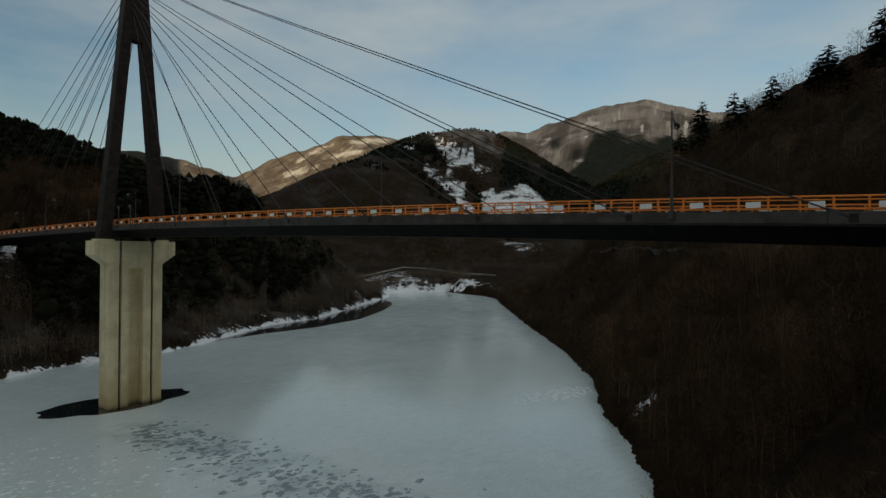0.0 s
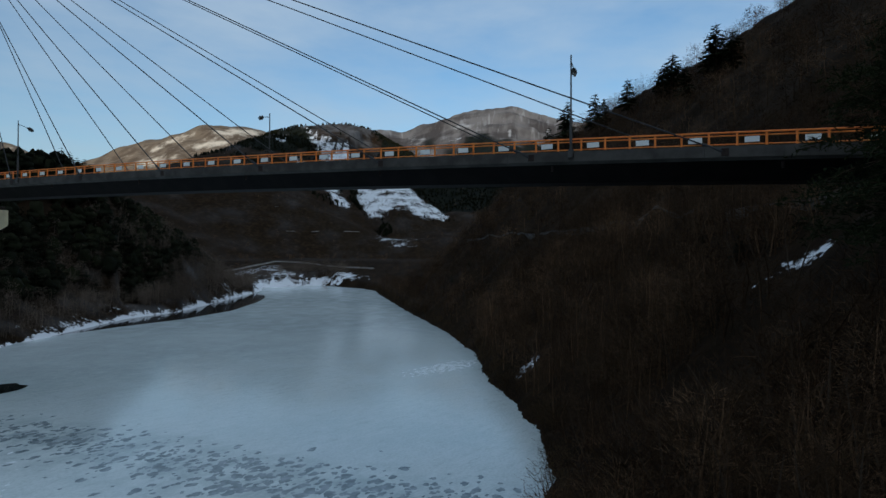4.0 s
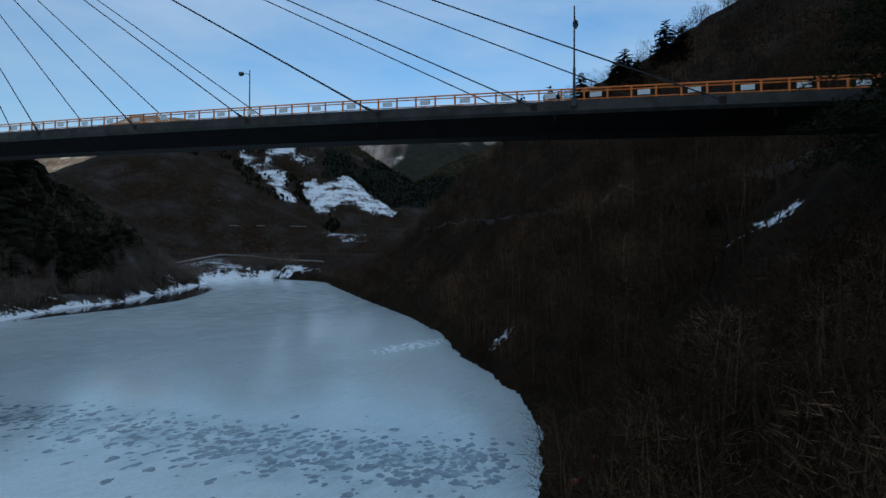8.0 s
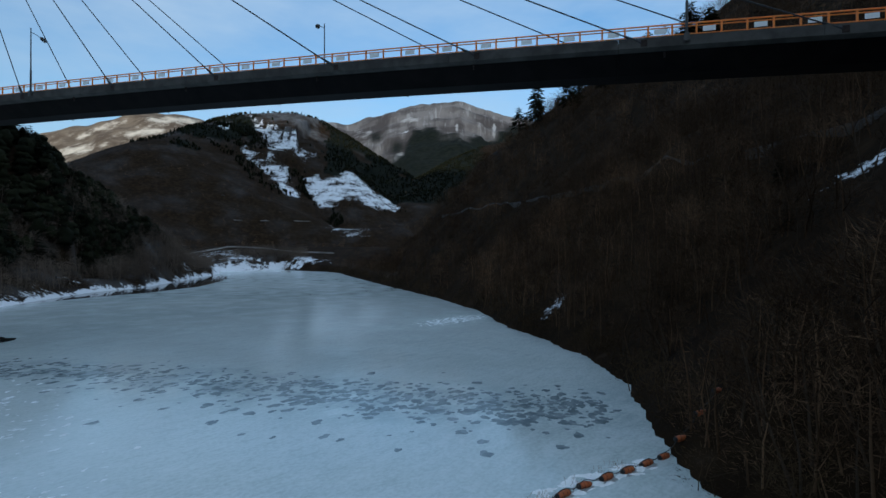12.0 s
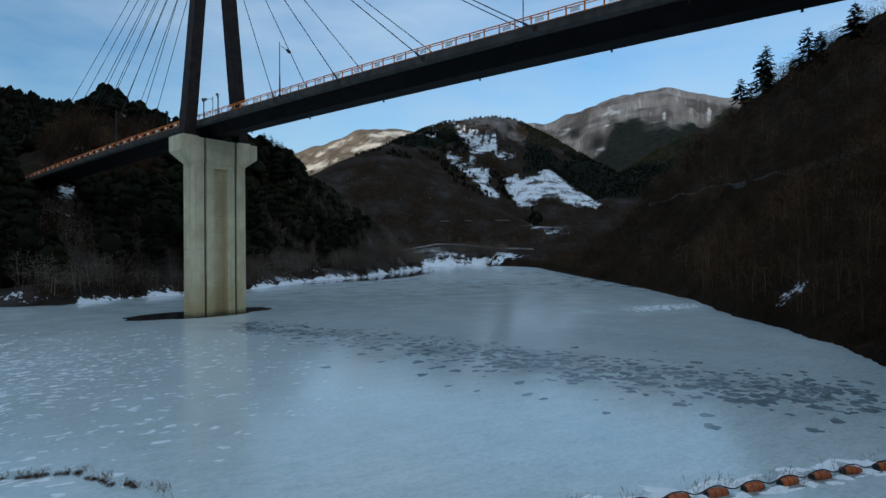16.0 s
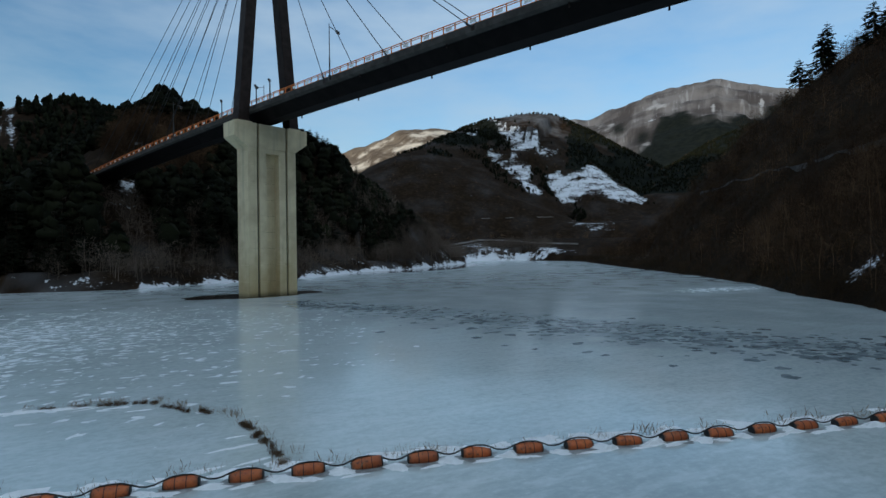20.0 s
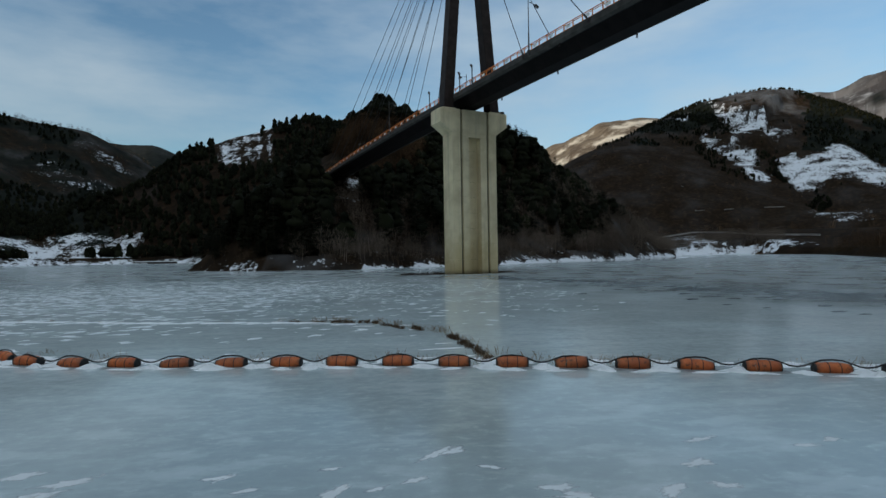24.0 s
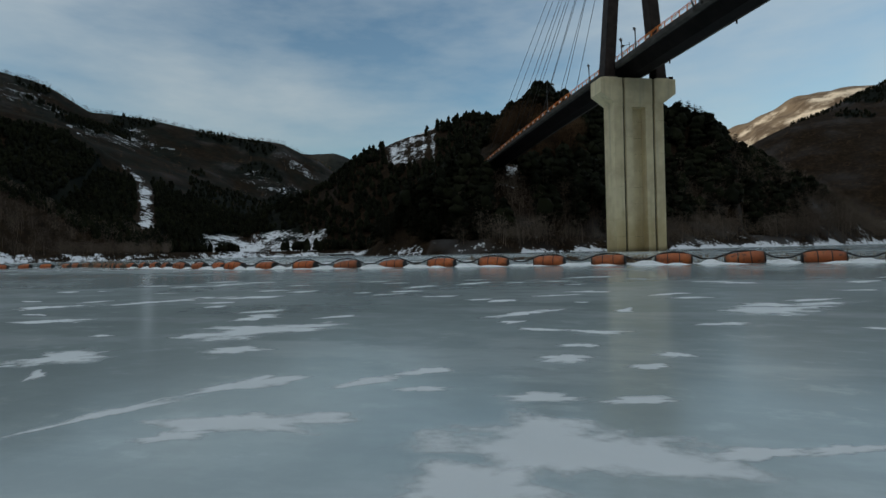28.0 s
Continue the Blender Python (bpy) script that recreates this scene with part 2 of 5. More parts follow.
GROUND, ICE, CONCRETE = make_ground(), make_ice(), make_concrete()
SLOT_DARK = paint("slot_dark_concrete", (0.06, 0.055, 0.042), (0.13, 0.12, 0.09), 0.8, 0.5, 0, 0, 0.2, 0.2)
RECESS_SHADE = paint("shaded_recess_concrete", (0.13, 0.105, 0.068), (0.25, 0.205, 0.135), 0.85, 0.4, 0, 0, 0.2, 0.2)
STEEL = paint("brown_steel", (0.022, 0.015, 0.013), (0.04, 0.028, 0.024), 0.6, 0.8, 0, 0, 0.1, 0.15)
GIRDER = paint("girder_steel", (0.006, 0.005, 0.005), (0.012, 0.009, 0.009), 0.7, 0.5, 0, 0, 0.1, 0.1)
FASCIA = paint("kerb_concrete", (0.055, 0.05, 0.046), (0.095, 0.088, 0.08), 0.85, 0.7, 0, 0, 0.1, 0.15)
ASPHALT = paint("asphalt", (0.045, 0.045, 0.047), (0.07, 0.07, 0.07), 0.9, 2.0)
ORANGE = paint("orange_paint", (0.92, 0.23, 0.03), (0.96, 0.31, 0.055), 0.55, 1.5)
PLATE = paint("white_reflector", (0.9, 0.9, 0.88), (0.95, 0.94, 0.92), 0.4, 3)
CABLE = paint("cable_sheath", (0.028, 0.028, 0.03), (0.05, 0.05, 0.052), 0.6, 2, 0, 0, 0.05, 0.25)
POLE = paint("lamp_paint", (0.04, 0.038, 0.038), (0.07, 0.065, 0.06), 0.5, 3)
GLASS = paint("lamp_glass", (0.35, 0.36, 0.36), (0.5, 0.5, 0.5), 0.2, 4)
FLOAT, STRAP = make_float(), paint("black_strap", (0.012, 0.012, 0.013), (0.03, 0.028, 0.026), 0.7, 9)
SNOW = paint("snow", (0.76, 0.79, 0.81), (0.88, 0.9, 0.91), 0.7, 1.5, 0, 0, 0.3)
def make_thin_snow():
    k = Mat("thin_snow", 0.75)
    ragged = k.math("ADD", k.attr("cover"), k.math("MULTIPLY", k.math("SUBTRACT", k.noise(3.6, 9, (0.85, 1.15, 1), 0.62), 0.5), 1.9))
    k.put(k.b, "Alpha", k.band(ragged, 0.1, 0.6, 0.0, 0.85))
    return k.done(k.mix(k.noise(3, 5), (0.74, 0.78, 0.8), (0.87, 0.89, 0.9)), None, k.noise(12, 5), 0.15, 0.01)


THIN_SNOW = make_thin_snow()
SLUSH = paint("grey_slush", (0.17, 0.17, 0.165), (0.34, 0.36, 0.36), 0.5, 2.5)
RIME = paint("rime", (0.64, 0.69, 0.71), (0.8, 0.83, 0.85), 0.8, 1.5, 0, 0, 0.2, 0.1)
THAW = paint("thawed_ice", (0.14, 0.18, 0.2), (0.29, 0.34, 0.36), 0.18, 0.8)
WATER = paint("dark_water", (0.008, 0.011, 0.012), (0.014, 0.018, 0.02), 0.06, 0.3)
BARK = plant("grey_bark", (0.05, 0.035, 0.024), (0.1, 0.072, 0.05), (0.07, 0.049, 0.035))
TWIG = plant("brown_twigs", (0.02, 0.0115, 0.0065), (0.112, 0.063, 0.033), (0.165, 0.098, 0.054))
GREY_TWIG = plant("grey_twigs", (0.085, 0.064, 0.049), (0.22, 0.172, 0.138), (0.16, 0.123, 0.098))
SCRUB = plant("tan_scrub", (0.022, 0.0135, 0.006), (0.085, 0.052, 0.024), (0.08, 0.052, 0.027))
BANK_SCRUB = plant("grey_tan_scrub", (0.06, 0.04, 0.026), (0.18, 0.128, 0.086), (0.15, 0.11, 0.078))
NEEDLE = plant("cedar_needles", (0.0065, 0.008, 0.004), (0.02, 0.021, 0.0095), (0.013, 0.0145, 0.007))
PINE = plant("pine_needles", (0.01, 0.015, 0.006), (0.034, 0.038, 0.013), (0.02, 0.025, 0.01))
REED = plant("dry_reeds", (0.2, 0.145, 0.1), (0.42, 0.33, 0.24), (0.3, 0.235, 0.17))
DARK_REED = plant("dark_reeds", (0.06, 0.036, 0.02), (0.16, 0.1, 0.06), (0.1, 0.065, 0.04))
ROADSIDE = paint("weathered_rail", (0.2, 0.185, 0.17), (0.42, 0.4, 0.38), 0.7, 0.4)
DULL_RAIL = paint("dull_rail", (0.05, 0.045, 0.04), (0.11, 0.1, 0.095), 0.8, 0.3)


# ---- mesh helpers ----
def part(name, bm, mat, parent=None, label=""):
    me = bpy.data.meshes.new(name)
    bm.to_mesh(me)
    bm.free()
    me.materials.append(mat)
    return piece(name, me, parent, label)


def piece(name, me, parent=None, label="", place=None):
    """One more object on a mesh that may be shared."""
    ob = new(name, me)
    ob.parent = parent
    if place is not None:
        ob.matrix_local = place
    if label:
        ob["label"] = label
    return ob


def mesh_of(name, bm, mat):
    me = bpy.data.meshes.new(name)
    bm.to_mesh(me)
    bm.free()
    me.materials.append(mat)
    return me


def add_box(bm, lo, hi, m=None):
    vs = [Vector((x, y, z)) for x in (lo[0], hi[0]) for y in (lo[1], hi[1]) for z in (lo[2], hi[2])]
    vs = [bm.verts.new(m @ v if m else v) for v in vs]
    for f in ((0, 1, 3, 2), (4, 6, 7, 5), (0, 4, 5, 1), (2, 3, 7, 6), (0, 2, 6, 4), (1, 5, 7, 3)):
        bm.faces.new([vs[k] for k in f])
    return vs


def box(lo, hi, bevel=0.0, m=None):
    bm = bmesh.new()
    add_box(bm, lo, hi, m)
    if bevel:
        bmesh.ops.bevel(bm, geom=bm.edges[:], offset=bevel, segments=1, affect="EDGES")
    return bm


def add_tube(bm, pts, radii, sides=6, cap=True):
    pts = [Vector(p) for p in pts]
    radii = [radii] * len(pts) if isinstance(radii, (int, float)) else radii
    rings = []
    for k, (p, r) in enumerate(zip(pts, radii)):
        d = (pts[min(k + 1, len(pts) - 1)] - pts[max(k - 1, 0)]).normalized()
        a = d.cross(Vector((0, 0, 1)) if abs(d.z) < 0.95 else Vector((1, 0, 0))).normalized()
        b = d.cross(a)
        rings.append([bm.verts.new(p + r * (math.cos(t) * a + math.sin(t) * b)) for t in (2 * math.pi * j / sides for j in range(sides))])
    for r0, r1 in zip(rings, rings[1:]):
        for j in range(sides):
            bm.faces.new((r0[j], r0[(j + 1) % sides], r1[(j + 1) % sides], r1[j]))
    if cap:
        bm.faces.new(rings[0][::-1])
        bm.faces.new(rings[-1])
    return rings


def tube(pts, radii, sides=6):
    bm = bmesh.new()
    add_tube(bm, pts, radii, sides)
    return bm


def prism(outline, z0, z1, bevel=0.0):
    """An outline of (x, y) raised from z0 to z1."""
    bm = bmesh.new()
    a = [bm.verts.new((x, y, z0)) for x, y in outline]
    b = [bm.verts.new((x, y, z1)) for x, y in outline]
    n = len(outline)
    bm.faces.new(a[::-1])
    bm.faces.new(b)
    for i in range(n):
        bm.faces.new((a[i], a[(i + 1) % n], b[(i + 1) % n], b[i]))
    if bevel:
        bmesh.ops.bevel(bm, geom=[e for e in bm.edges if abs(e.verts[0].co.z - e.verts[1].co.z) < 1e-6], offset=bevel, segments=1, affect="EDGES")
    return bm


def empty(name, place=(0, 0, 0)):
    e = new(name)
    e.location = place
    return e


# ---- the plan ----
# the bridge's own frame: u across the deck, v along it, origin at the pier's centre on the ice
TURN = radians(22.5)
BRIDGE = Matrix.Translation((3.58, 3.54, 0)) @ Matrix.Rotation(TURN, 4, "Z")
STATION = Vector((-8.0, -98.0))          # middle of the lake's near end, from which the hills are laid out


def deck_z(s):
    return 33.0 - 0.00018 * s * s        # top of the kerb


SHORE = [(-60, -230), (-12, -165), (6, -125), (15, -105), (26, -91), (34, -86), (47, -79), (56, -72), (66, -60), (75, -46), (92, -28), (113, 3), (141, 53), (188, 132),
         (206, 160), (213, 183), (212, 236), (167, 235), (150, 203), (118, 165), (75, 115), (53, 103), (28, 73), (13, 58), (2, 55), (-10, 49),
         (-22, 38), (-33, 40), (-45, 41), (-56, 45), (-68, 54), (-85, 110), (-122, 205), (-148, 246), (-178, 241), (-208, 230), (-225, 180), (-255, 110), (-290, 20), (-270, -100), (-200, -220)]

# ridges: azimuth in degrees clockwise from +y, distance from the station, crest height; then the slope of the flanks and how round the crest is
RIDGES = {
    "knoll": ([(-24, 165, 8), (-18, 185, 27), (-14.7, 200, 37), (-10, 225, 50), (-6, 240, 66), (-3.5, 245, 71), (0, 248, 62), (6, 255, 55), (9, 262, 57), (10.6, 275, 58), (12.3, 282, 54), (14.3, 285, 51), (15.3, 285, 43), (16.4, 280, 34), (18.4, 275, 28), (20.6, 270, 23), (22.2, 265, 15), (25.8, 260, 5)], 0.5, 14),
    "back_knoll": ([(-27, 560, 60), (-24.6, 560, 77), (-22.3, 560, 94), (-19.5, 560, 109), (-17.4, 560, 117), (-15.8, 560, 122), (-13.6, 560, 131), (-10.7, 560, 135), (-8.4, 560, 137), (0, 560, 118), (8, 560, 85)], 0.6, 16),
    "middle": ([(14, 900, 112), (19.6, 1000, 179), (24.4, 1150, 242), (28.6, 1250, 306), (33.5, 1300, 329), (37.6, 1300, 317), (41, 1250, 263), (45, 1200, 200), (48, 1150, 145)], 0.42, 40),
    "spur": ([(33.5, 1300, 320), (37, 1130, 230), (41, 1000, 130), (44, 900, 60)], 0.4, 30),
    "sunlit": ([(10, 2300, 330), (14.5, 2300, 420), (17.3, 2300, 470), (20.8, 2300, 520), (23.8, 2300, 540), (27, 2300, 510), (32, 2300, 470)], 0.5, 60),
    "far": ([(34, 2900, 600), (37.9, 2900, 690), (40.5, 2900, 670), (44, 2900, 740), (46.8, 2900, 785), (52, 2900, 810), (54.6, 2900, 765), (58, 2900, 715), (64, 2900, 650), (72, 2900, 700)], 0.45, 80),
    "far_spur_a": ([(46.8, 2900, 785), (46.2, 2550, 640), (44.5, 2250, 430)], 0.5, 45),
    "far_spur_b": ([(52, 2900, 810), (51.2, 2500, 640), (50, 2200, 470)], 0.5, 45),
    "far_spur_c": ([(56, 2900, 745), (55.4, 2500, 570), (54.8, 2200, 430)], 0.5, 45),
    "sunlit_spur_a": ([(22.5, 2300, 535), (20.8, 2080, 420), (19, 1850, 260)], 0.5, 45),
    "sunlit_spur_b": ([(17.3, 2300, 470), (16, 2080, 340), (15, 1850, 210)], 0.5, 45),
    "saddle": ([(44, 1700, 150), (50, 1600, 250), (56, 1500, 300), (62, 1500, 340)], 0.45, 60),
    "right": ([(39.5, 300, -4), (43, 310, 6), (46, 315, 17), (50, 315, 33), (54, 310, 49), (57.5, 300, 62), (60, 280, 77), (64, 255, 89), (69, 225, 96), (74, 205, 105), (85, 190, 114), (100, 180, 116), (125, 200, 105), (150, 260, 95)], 0.62, 14),
    "left": ([(-60, 950, 290), (-52.3, 950, 261), (-50.1, 950, 254), (-48.5, 950, 243), (-46.1, 950, 219), (-43.5, 950, 219), (-40.2, 950, 215), (-36.8, 950, 203), (-33.7, 950, 198), (-29.4, 950, 188), (-26.9, 950, 167), (-25.5, 950, 156), (-24.1, 950, 139), (-21, 960, 110)], 0.62, 25),
    "left_spur": ([(-56, 600, 140), (-52.3, 600, 133), (-50.1, 600, 129), (-47.7, 600, 122), (-44.8, 600, 101), (-42.2, 590, 82), (-38.4, 570, 50), (-34.9, 540, 27)], 0.6, 14),
    "left_rib": ([(-40.9, 950, 211), (-39.3, 850, 160), (-37.4, 760, 118), (-34.4, 680, 80), (-30.7, 600, 38)], 0.6, 12),
    "left_foot": ([(-60, 420, 62), (-52.4, 420, 47), (-49.4, 420, 36), (-46.6, 420, 22), (-43.2, 420, 12)], 0.5, 10),
    "left_far": ([(-30, 1900, 360), (-26.6, 1900, 342), (-24.5, 1900, 348), (-22.3, 1900, 326), (-18, 1900, 300), (-10, 2000, 350), (4, 2200, 380)], 0.45, 60),
    # ridge out of view, added high enough to keep the sun off the lake
    "unseen_west": ([(-60, 1000, 290), (-72, 1100, 520), (-100, 1200, 560), (-130, 1150, 480), (-160, 1000, 360), (180, 800, 300), (150, 520, 180)], 0.5, 60),
}


def around(az, dist):
    a = radians(az)
    return STATION.x + dist * math.sin(a), STATION.y + dist * math.cos(a)


def along_line(px, py, line):
    """Distance to a polyline of (x, y, value) and the value there, for arrays."""
    best, val = np.full(px.shape, 1e9), np.zeros(px.shape)
    for (ax, ay, av), (bx, by, bv) in zip(line, line[1:]):
        ex, ey = bx - ax, by - ay
        k = np.clip(((px - ax) * ex + (py - ay) * ey) / (ex * ex + ey * ey), 0, 1)
        d = np.hypot(px - ax - k * ex, py - ay - k * ey)
        near = d < best
        best = np.where(near, d, best)
        val = np.where(near, av + k * (bv - av), val)
    return best, val


def signed_distance(px, py, outline):
    """Metres from a closed outline, negative inside."""
    ring = [(x, y, 0) for x, y in outline + outline[:1]]
    d, _ = along_line(px, py, ring)
    inside = np.zeros(px.shape, bool)
    for (ax, ay, _), (bx, by, _) in zip(ring, ring[1:]):
        crosses = (ay > py) != (by > py)
        inside ^= crosses & (px < (bx - ax) * (py - ay) / ((by - ay) or 1e-9) + ax)
    return np.where(inside, -d, d)


RNG = np.random.RandomState(4)
WAVES = [(RNG.uniform(0, 2 * math.pi), RNG.uniform(0, 2 * math.pi), k) for k in (5, 9, 14, 22, 35, 60, 95, 150, 260, 420) for _ in range(5)]


def rolling(px, py, lo, hi):
    """Uneven ground of wave lengths lo to hi, about -1 to 1."""
    out, n = np.zeros(px.shape), 0
    for turn, phase, size in WAVES:
        if lo <= size <= hi:
            out += np.sin((px * math.cos(turn) + py * math.sin(turn)) * 2 * math.pi / size + phase + 1.3 * np.sin((px * math.sin(turn) - py * math.cos(turn)) * 4.1 / size + 2 * phase))
            n += 1
    return out / max(1, n) * 1.6


def ground_z(px, py):
    px, py = np.asarray(px, float), np.asarray(py, float)
    shore = signed_distance(px, py, SHORE)
    shore = shore + 0.9 * rolling(px, py, 5, 14) * np.clip(1 - np.abs(shore) / 8, 0, 1)
    dist = np.hypot(px - STATION.x, py - STATION.y)
    bearing = np.degrees(np.arctan2(px - STATION.x, py - STATION.y))
    valley = np.clip((bearing - 12) / 6, 0, 1) * np.clip((52 - bearing) / 6, 0, 1)
    high = 4.0 + valley * (13 * np.clip((dist - 370) / 90, 0, 1) + 30 * np.clip((dist - 745) / 55, 0, 1))      # river terraces up the valley
    for line, slope, roundness in RIDGES.values():
        d, z = along_line(px, py, [(*around(a, r), h) for a, r, h in line])
        high = np.maximum(high, z + roundness * slope - slope * np.hypot(d, roundness))
    high = high + rolling(px, py, 60, 150) * np.clip(high / 60, 0, 1) * 3 + rolling(px, py, 200, 500) * np.clip((dist - 500) / 800, 0, 1) * 8 + rolling(px, py, 95, 260) * np.clip((dist - 1500) / 600, 0, 1) * 9
    near = shore + 3 * rolling(px, py, 14, 40) * np.clip(shore / 12, 0, 1)
    flat = np.exp(-((px - 20) / 60) ** 2 - ((py - 75) / 45) ** 2)      # the low bank behind the pier
    flat = flat + 1.7 * np.exp(-((px + 175) / 70) ** 2 - ((py - 265) / 45) ** 2)      # and the cove
    steep = 0.55 * np.exp(-((px - 92) / 42) ** 2 - ((py - 165) / 42) ** 2)
    z = np.minimum(high, 0.25 + (0.95 - 0.35 * flat + steep) * np.maximum(near, 0))
    return np.where(shore < 0, np.maximum(-1.5, shore * 0.4), np.maximum(z, 0.05 + 0.1 * np.minimum(shore, 3)))


# open snowy meadows on the middle hill
MEADOWS = [
    [(604, 940), (609, 889), (617, 824), (646, 769), (632, 758), (618, 781), (611, 748), (608, 788), (587, 812), (560, 795), (581, 841), (597, 908)],
    [(537, 855), (545, 813), (560, 796), (572, 752), (559, 726), (541, 722), (546, 686), (524, 655), (512, 677), (522, 726), (538, 783), (530, 836)],
    [(590, 721), (613, 694), (630, 683), (689, 711), (692, 683), (690, 645), (718, 639), (705, 595), (670, 586), (633, 588), (623, 609), (606, 636), (586, 633), (556, 630), (560, 663), (569, 700)],
]
BANK_SNOW = [(158, 266), (206, 302), (200, 267), (199, 247), (216, 233), (202, 230), (176, 228), (160, 228), (146, 225), (138, 214), (146, 240)]


def fields(x, y):
    """Metres outside the snowy meadows, negative within."""
    return np.minimum.reduce([signed_distance(x, y, m) for m in MEADOWS])


def gully_snow(x, y, z):
    """The steep snowy face of the hill behind the knoll, broken by upright strips of wood."""
    az = np.degrees(np.arctan2(x - STATION.x, y - STATION.y))
    r = np.hypot(x - STATION.x, y - STATION.y)
    strips = 0.6 * np.sin(az * 6.0 + 0.03 * z) + 2.2 * rolling(x, y, 9, 40)
    return (r > 400) * (r < 590) * np.clip((3.0 - np.abs(az + 16.2)) * 1.5, 0, 1) * np.clip((z - 72) / 12, 0, 1) * np.clip(0.85 + 0.35 * strips, 0, 1)


def snow_cover(x, y, z):
    """How much snow lies: 0 none, 0.5 patchy, 1 closed."""
    shore = signed_distance(x, y, SHORE)
    r = np.hypot(x - STATION.x, y - STATION.y)
    az = np.degrees(np.arctan2(x - STATION.x, y - STATION.y))
    cover = np.zeros(x.shape)

    def add(amount, where):
        np.maximum(cover, amount * np.clip(where, 0, 1), out=cover)

    left_bank = (x - 0.75 * y < 40) & (y > 30)
    add(0.74, (1.7 - shore) / 1.0 * left_bank * (x > -20))
    add(0.36, (10 - shore) / 8 * left_bank * (x > -40))
    add(0.3, (10 - shore) / 6 * left_bank * (x <= -40))
    add(0.54, 0.7 - signed_distance(x, y, BANK_SNOW) / 8)
    add(0.8, (3.5 - np.abs(shore - 2)) / 2 * (x > 140) * (x < 222) * (y > 212))
    add(0.62, (1 - np.hypot((x - 226) / 14, (y - 214) / 26)) * 3 * (rolling(x, y, 9, 22) > -0.2))
    add(0.45, (1 - np.hypot((x - 520) / 46, (y - 520) / 70)) * 2)
    cove = 1 - np.hypot((x + 240) / 60, (y - 285) / 55)
    add(0.63, cove * 3 * np.clip((34 - z) / 10, 0.3, 1))
    add(0.5, (1 - np.hypot((x + 242) / 60, (y - 290) / 50)) * 2.5 * np.clip((34 - z) / 8, 0, 1))
    add(0.6, (9 - shore) / 5 * (x < -120))
    meadow = fields(x, y)
    add(0.68, 0.8 - meadow / 16 - 0.9 * np.clip(rolling(x, y, 22, 60), 0, 1))
    add(0.45, (25 - meadow) / 30 * np.clip(rolling(x, y, 35, 95) + 0.3, 0, 1))
    add(0.75, (1 - np.hypot((az - 28.2) / 0.8, (z - 262) / 9)) * 3 * (r > 900))
    add(0.6, gully_snow(x, y, z))
    add(0.2, np.clip((r - 650) / 200, 0, 1) * (az < -24) * np.clip((rolling(x, y, 150, 420) - 0.25) * 2, 0, 1))
    add(0.1, np.clip((z - 230) / 60, 0, 1) * (az > 37) * (r > 2300))
    add(0.5, (1 - np.hypot((az - 46.8) / 2.6, (z - 430) / 120)) * 2.5 * (r > 2200))
    add(0.0, (r > 1700) * (az > 9) * (az < 34) * (z > 200) * (r < 2700))
    add(0.52, 1.5 - np.hypot((x - 74) / 3.2, (y + 55.5) / 4))
    add(0.5, 1.5 - along_line(x, y, [(63, -93.5, 0), (63.5, -97.5, 0), (58, -101, 0)])[0] / 1.2)
    add(0.62, 1.2 - np.hypot((x + 26) / 9, (y - 88) / 10))
    for line, width, amount in (([(-412, 327, 0), (-406, 333, 0), (-378, 313, 0), (-342, 275, 0), (-307, 236, 0)], 5, 0.52), ([(-521, 376, 0), (-536, 421, 0), (-514, 428, 0), (-592, 535, 0)], 17, 0.39), ([(-610, 377, 0), (-681, 459, 0), (-597, 430, 0)], 24, 0.37),
                                ([(-559, 520, 0), (-538, 534, 0)], 14, 0.38), ([(-440, 671, 0), (-408, 669, 0)], 20, 0.4), ([(-433, 575, 0), (-398, 555, 0), (-376, 597, 0)], 16, 0.4)):
        add(amount, 1.6 - along_line(x, y, line)[0] / width)
    return cover


def gully_gap(x, y):
    return along_line(x, y, [(-412, 327, 0), (-406, 333, 0), (-378, 313, 0), (-342, 275, 0), (-307, 236, 0)])[0]


def fir_cover(x, y):
    """Where conifers stand close on the far hills."""
    az = np.degrees(np.arctan2(x - STATION.x, y - STATION.y))
    r = np.hypot(x - STATION.x, y - STATION.y)
    lump = rolling(x, y, 95, 260)
    az = az + 1.1 * rolling(x, y, 35, 95)
    left = (az < -39) & (az > -60) & (r > 420) & (r < 660) & (lump > np.clip((r - 560) / 90, -1.2, 0.6)) & (gully_gap(x, y) > 9)
    left = left | ((az < -26) & (az > -60) & (r > 640) & (r < 940) & (lump > 0.25))
    left = left | ((az < -27.5) & (az > -38) & (r > 430) & (r < 680) & (lump > -0.3))
    crest = (az > 24) & (az < 31) & (r > 980) & (r < 1300) & (lump > -0.1) & (ground_z(x, y) > 190)
    flank = (az > 38) & (az < 55) & (r > 1020) & (r < 1600) & (lump > -0.5)
    return left | crest | flank


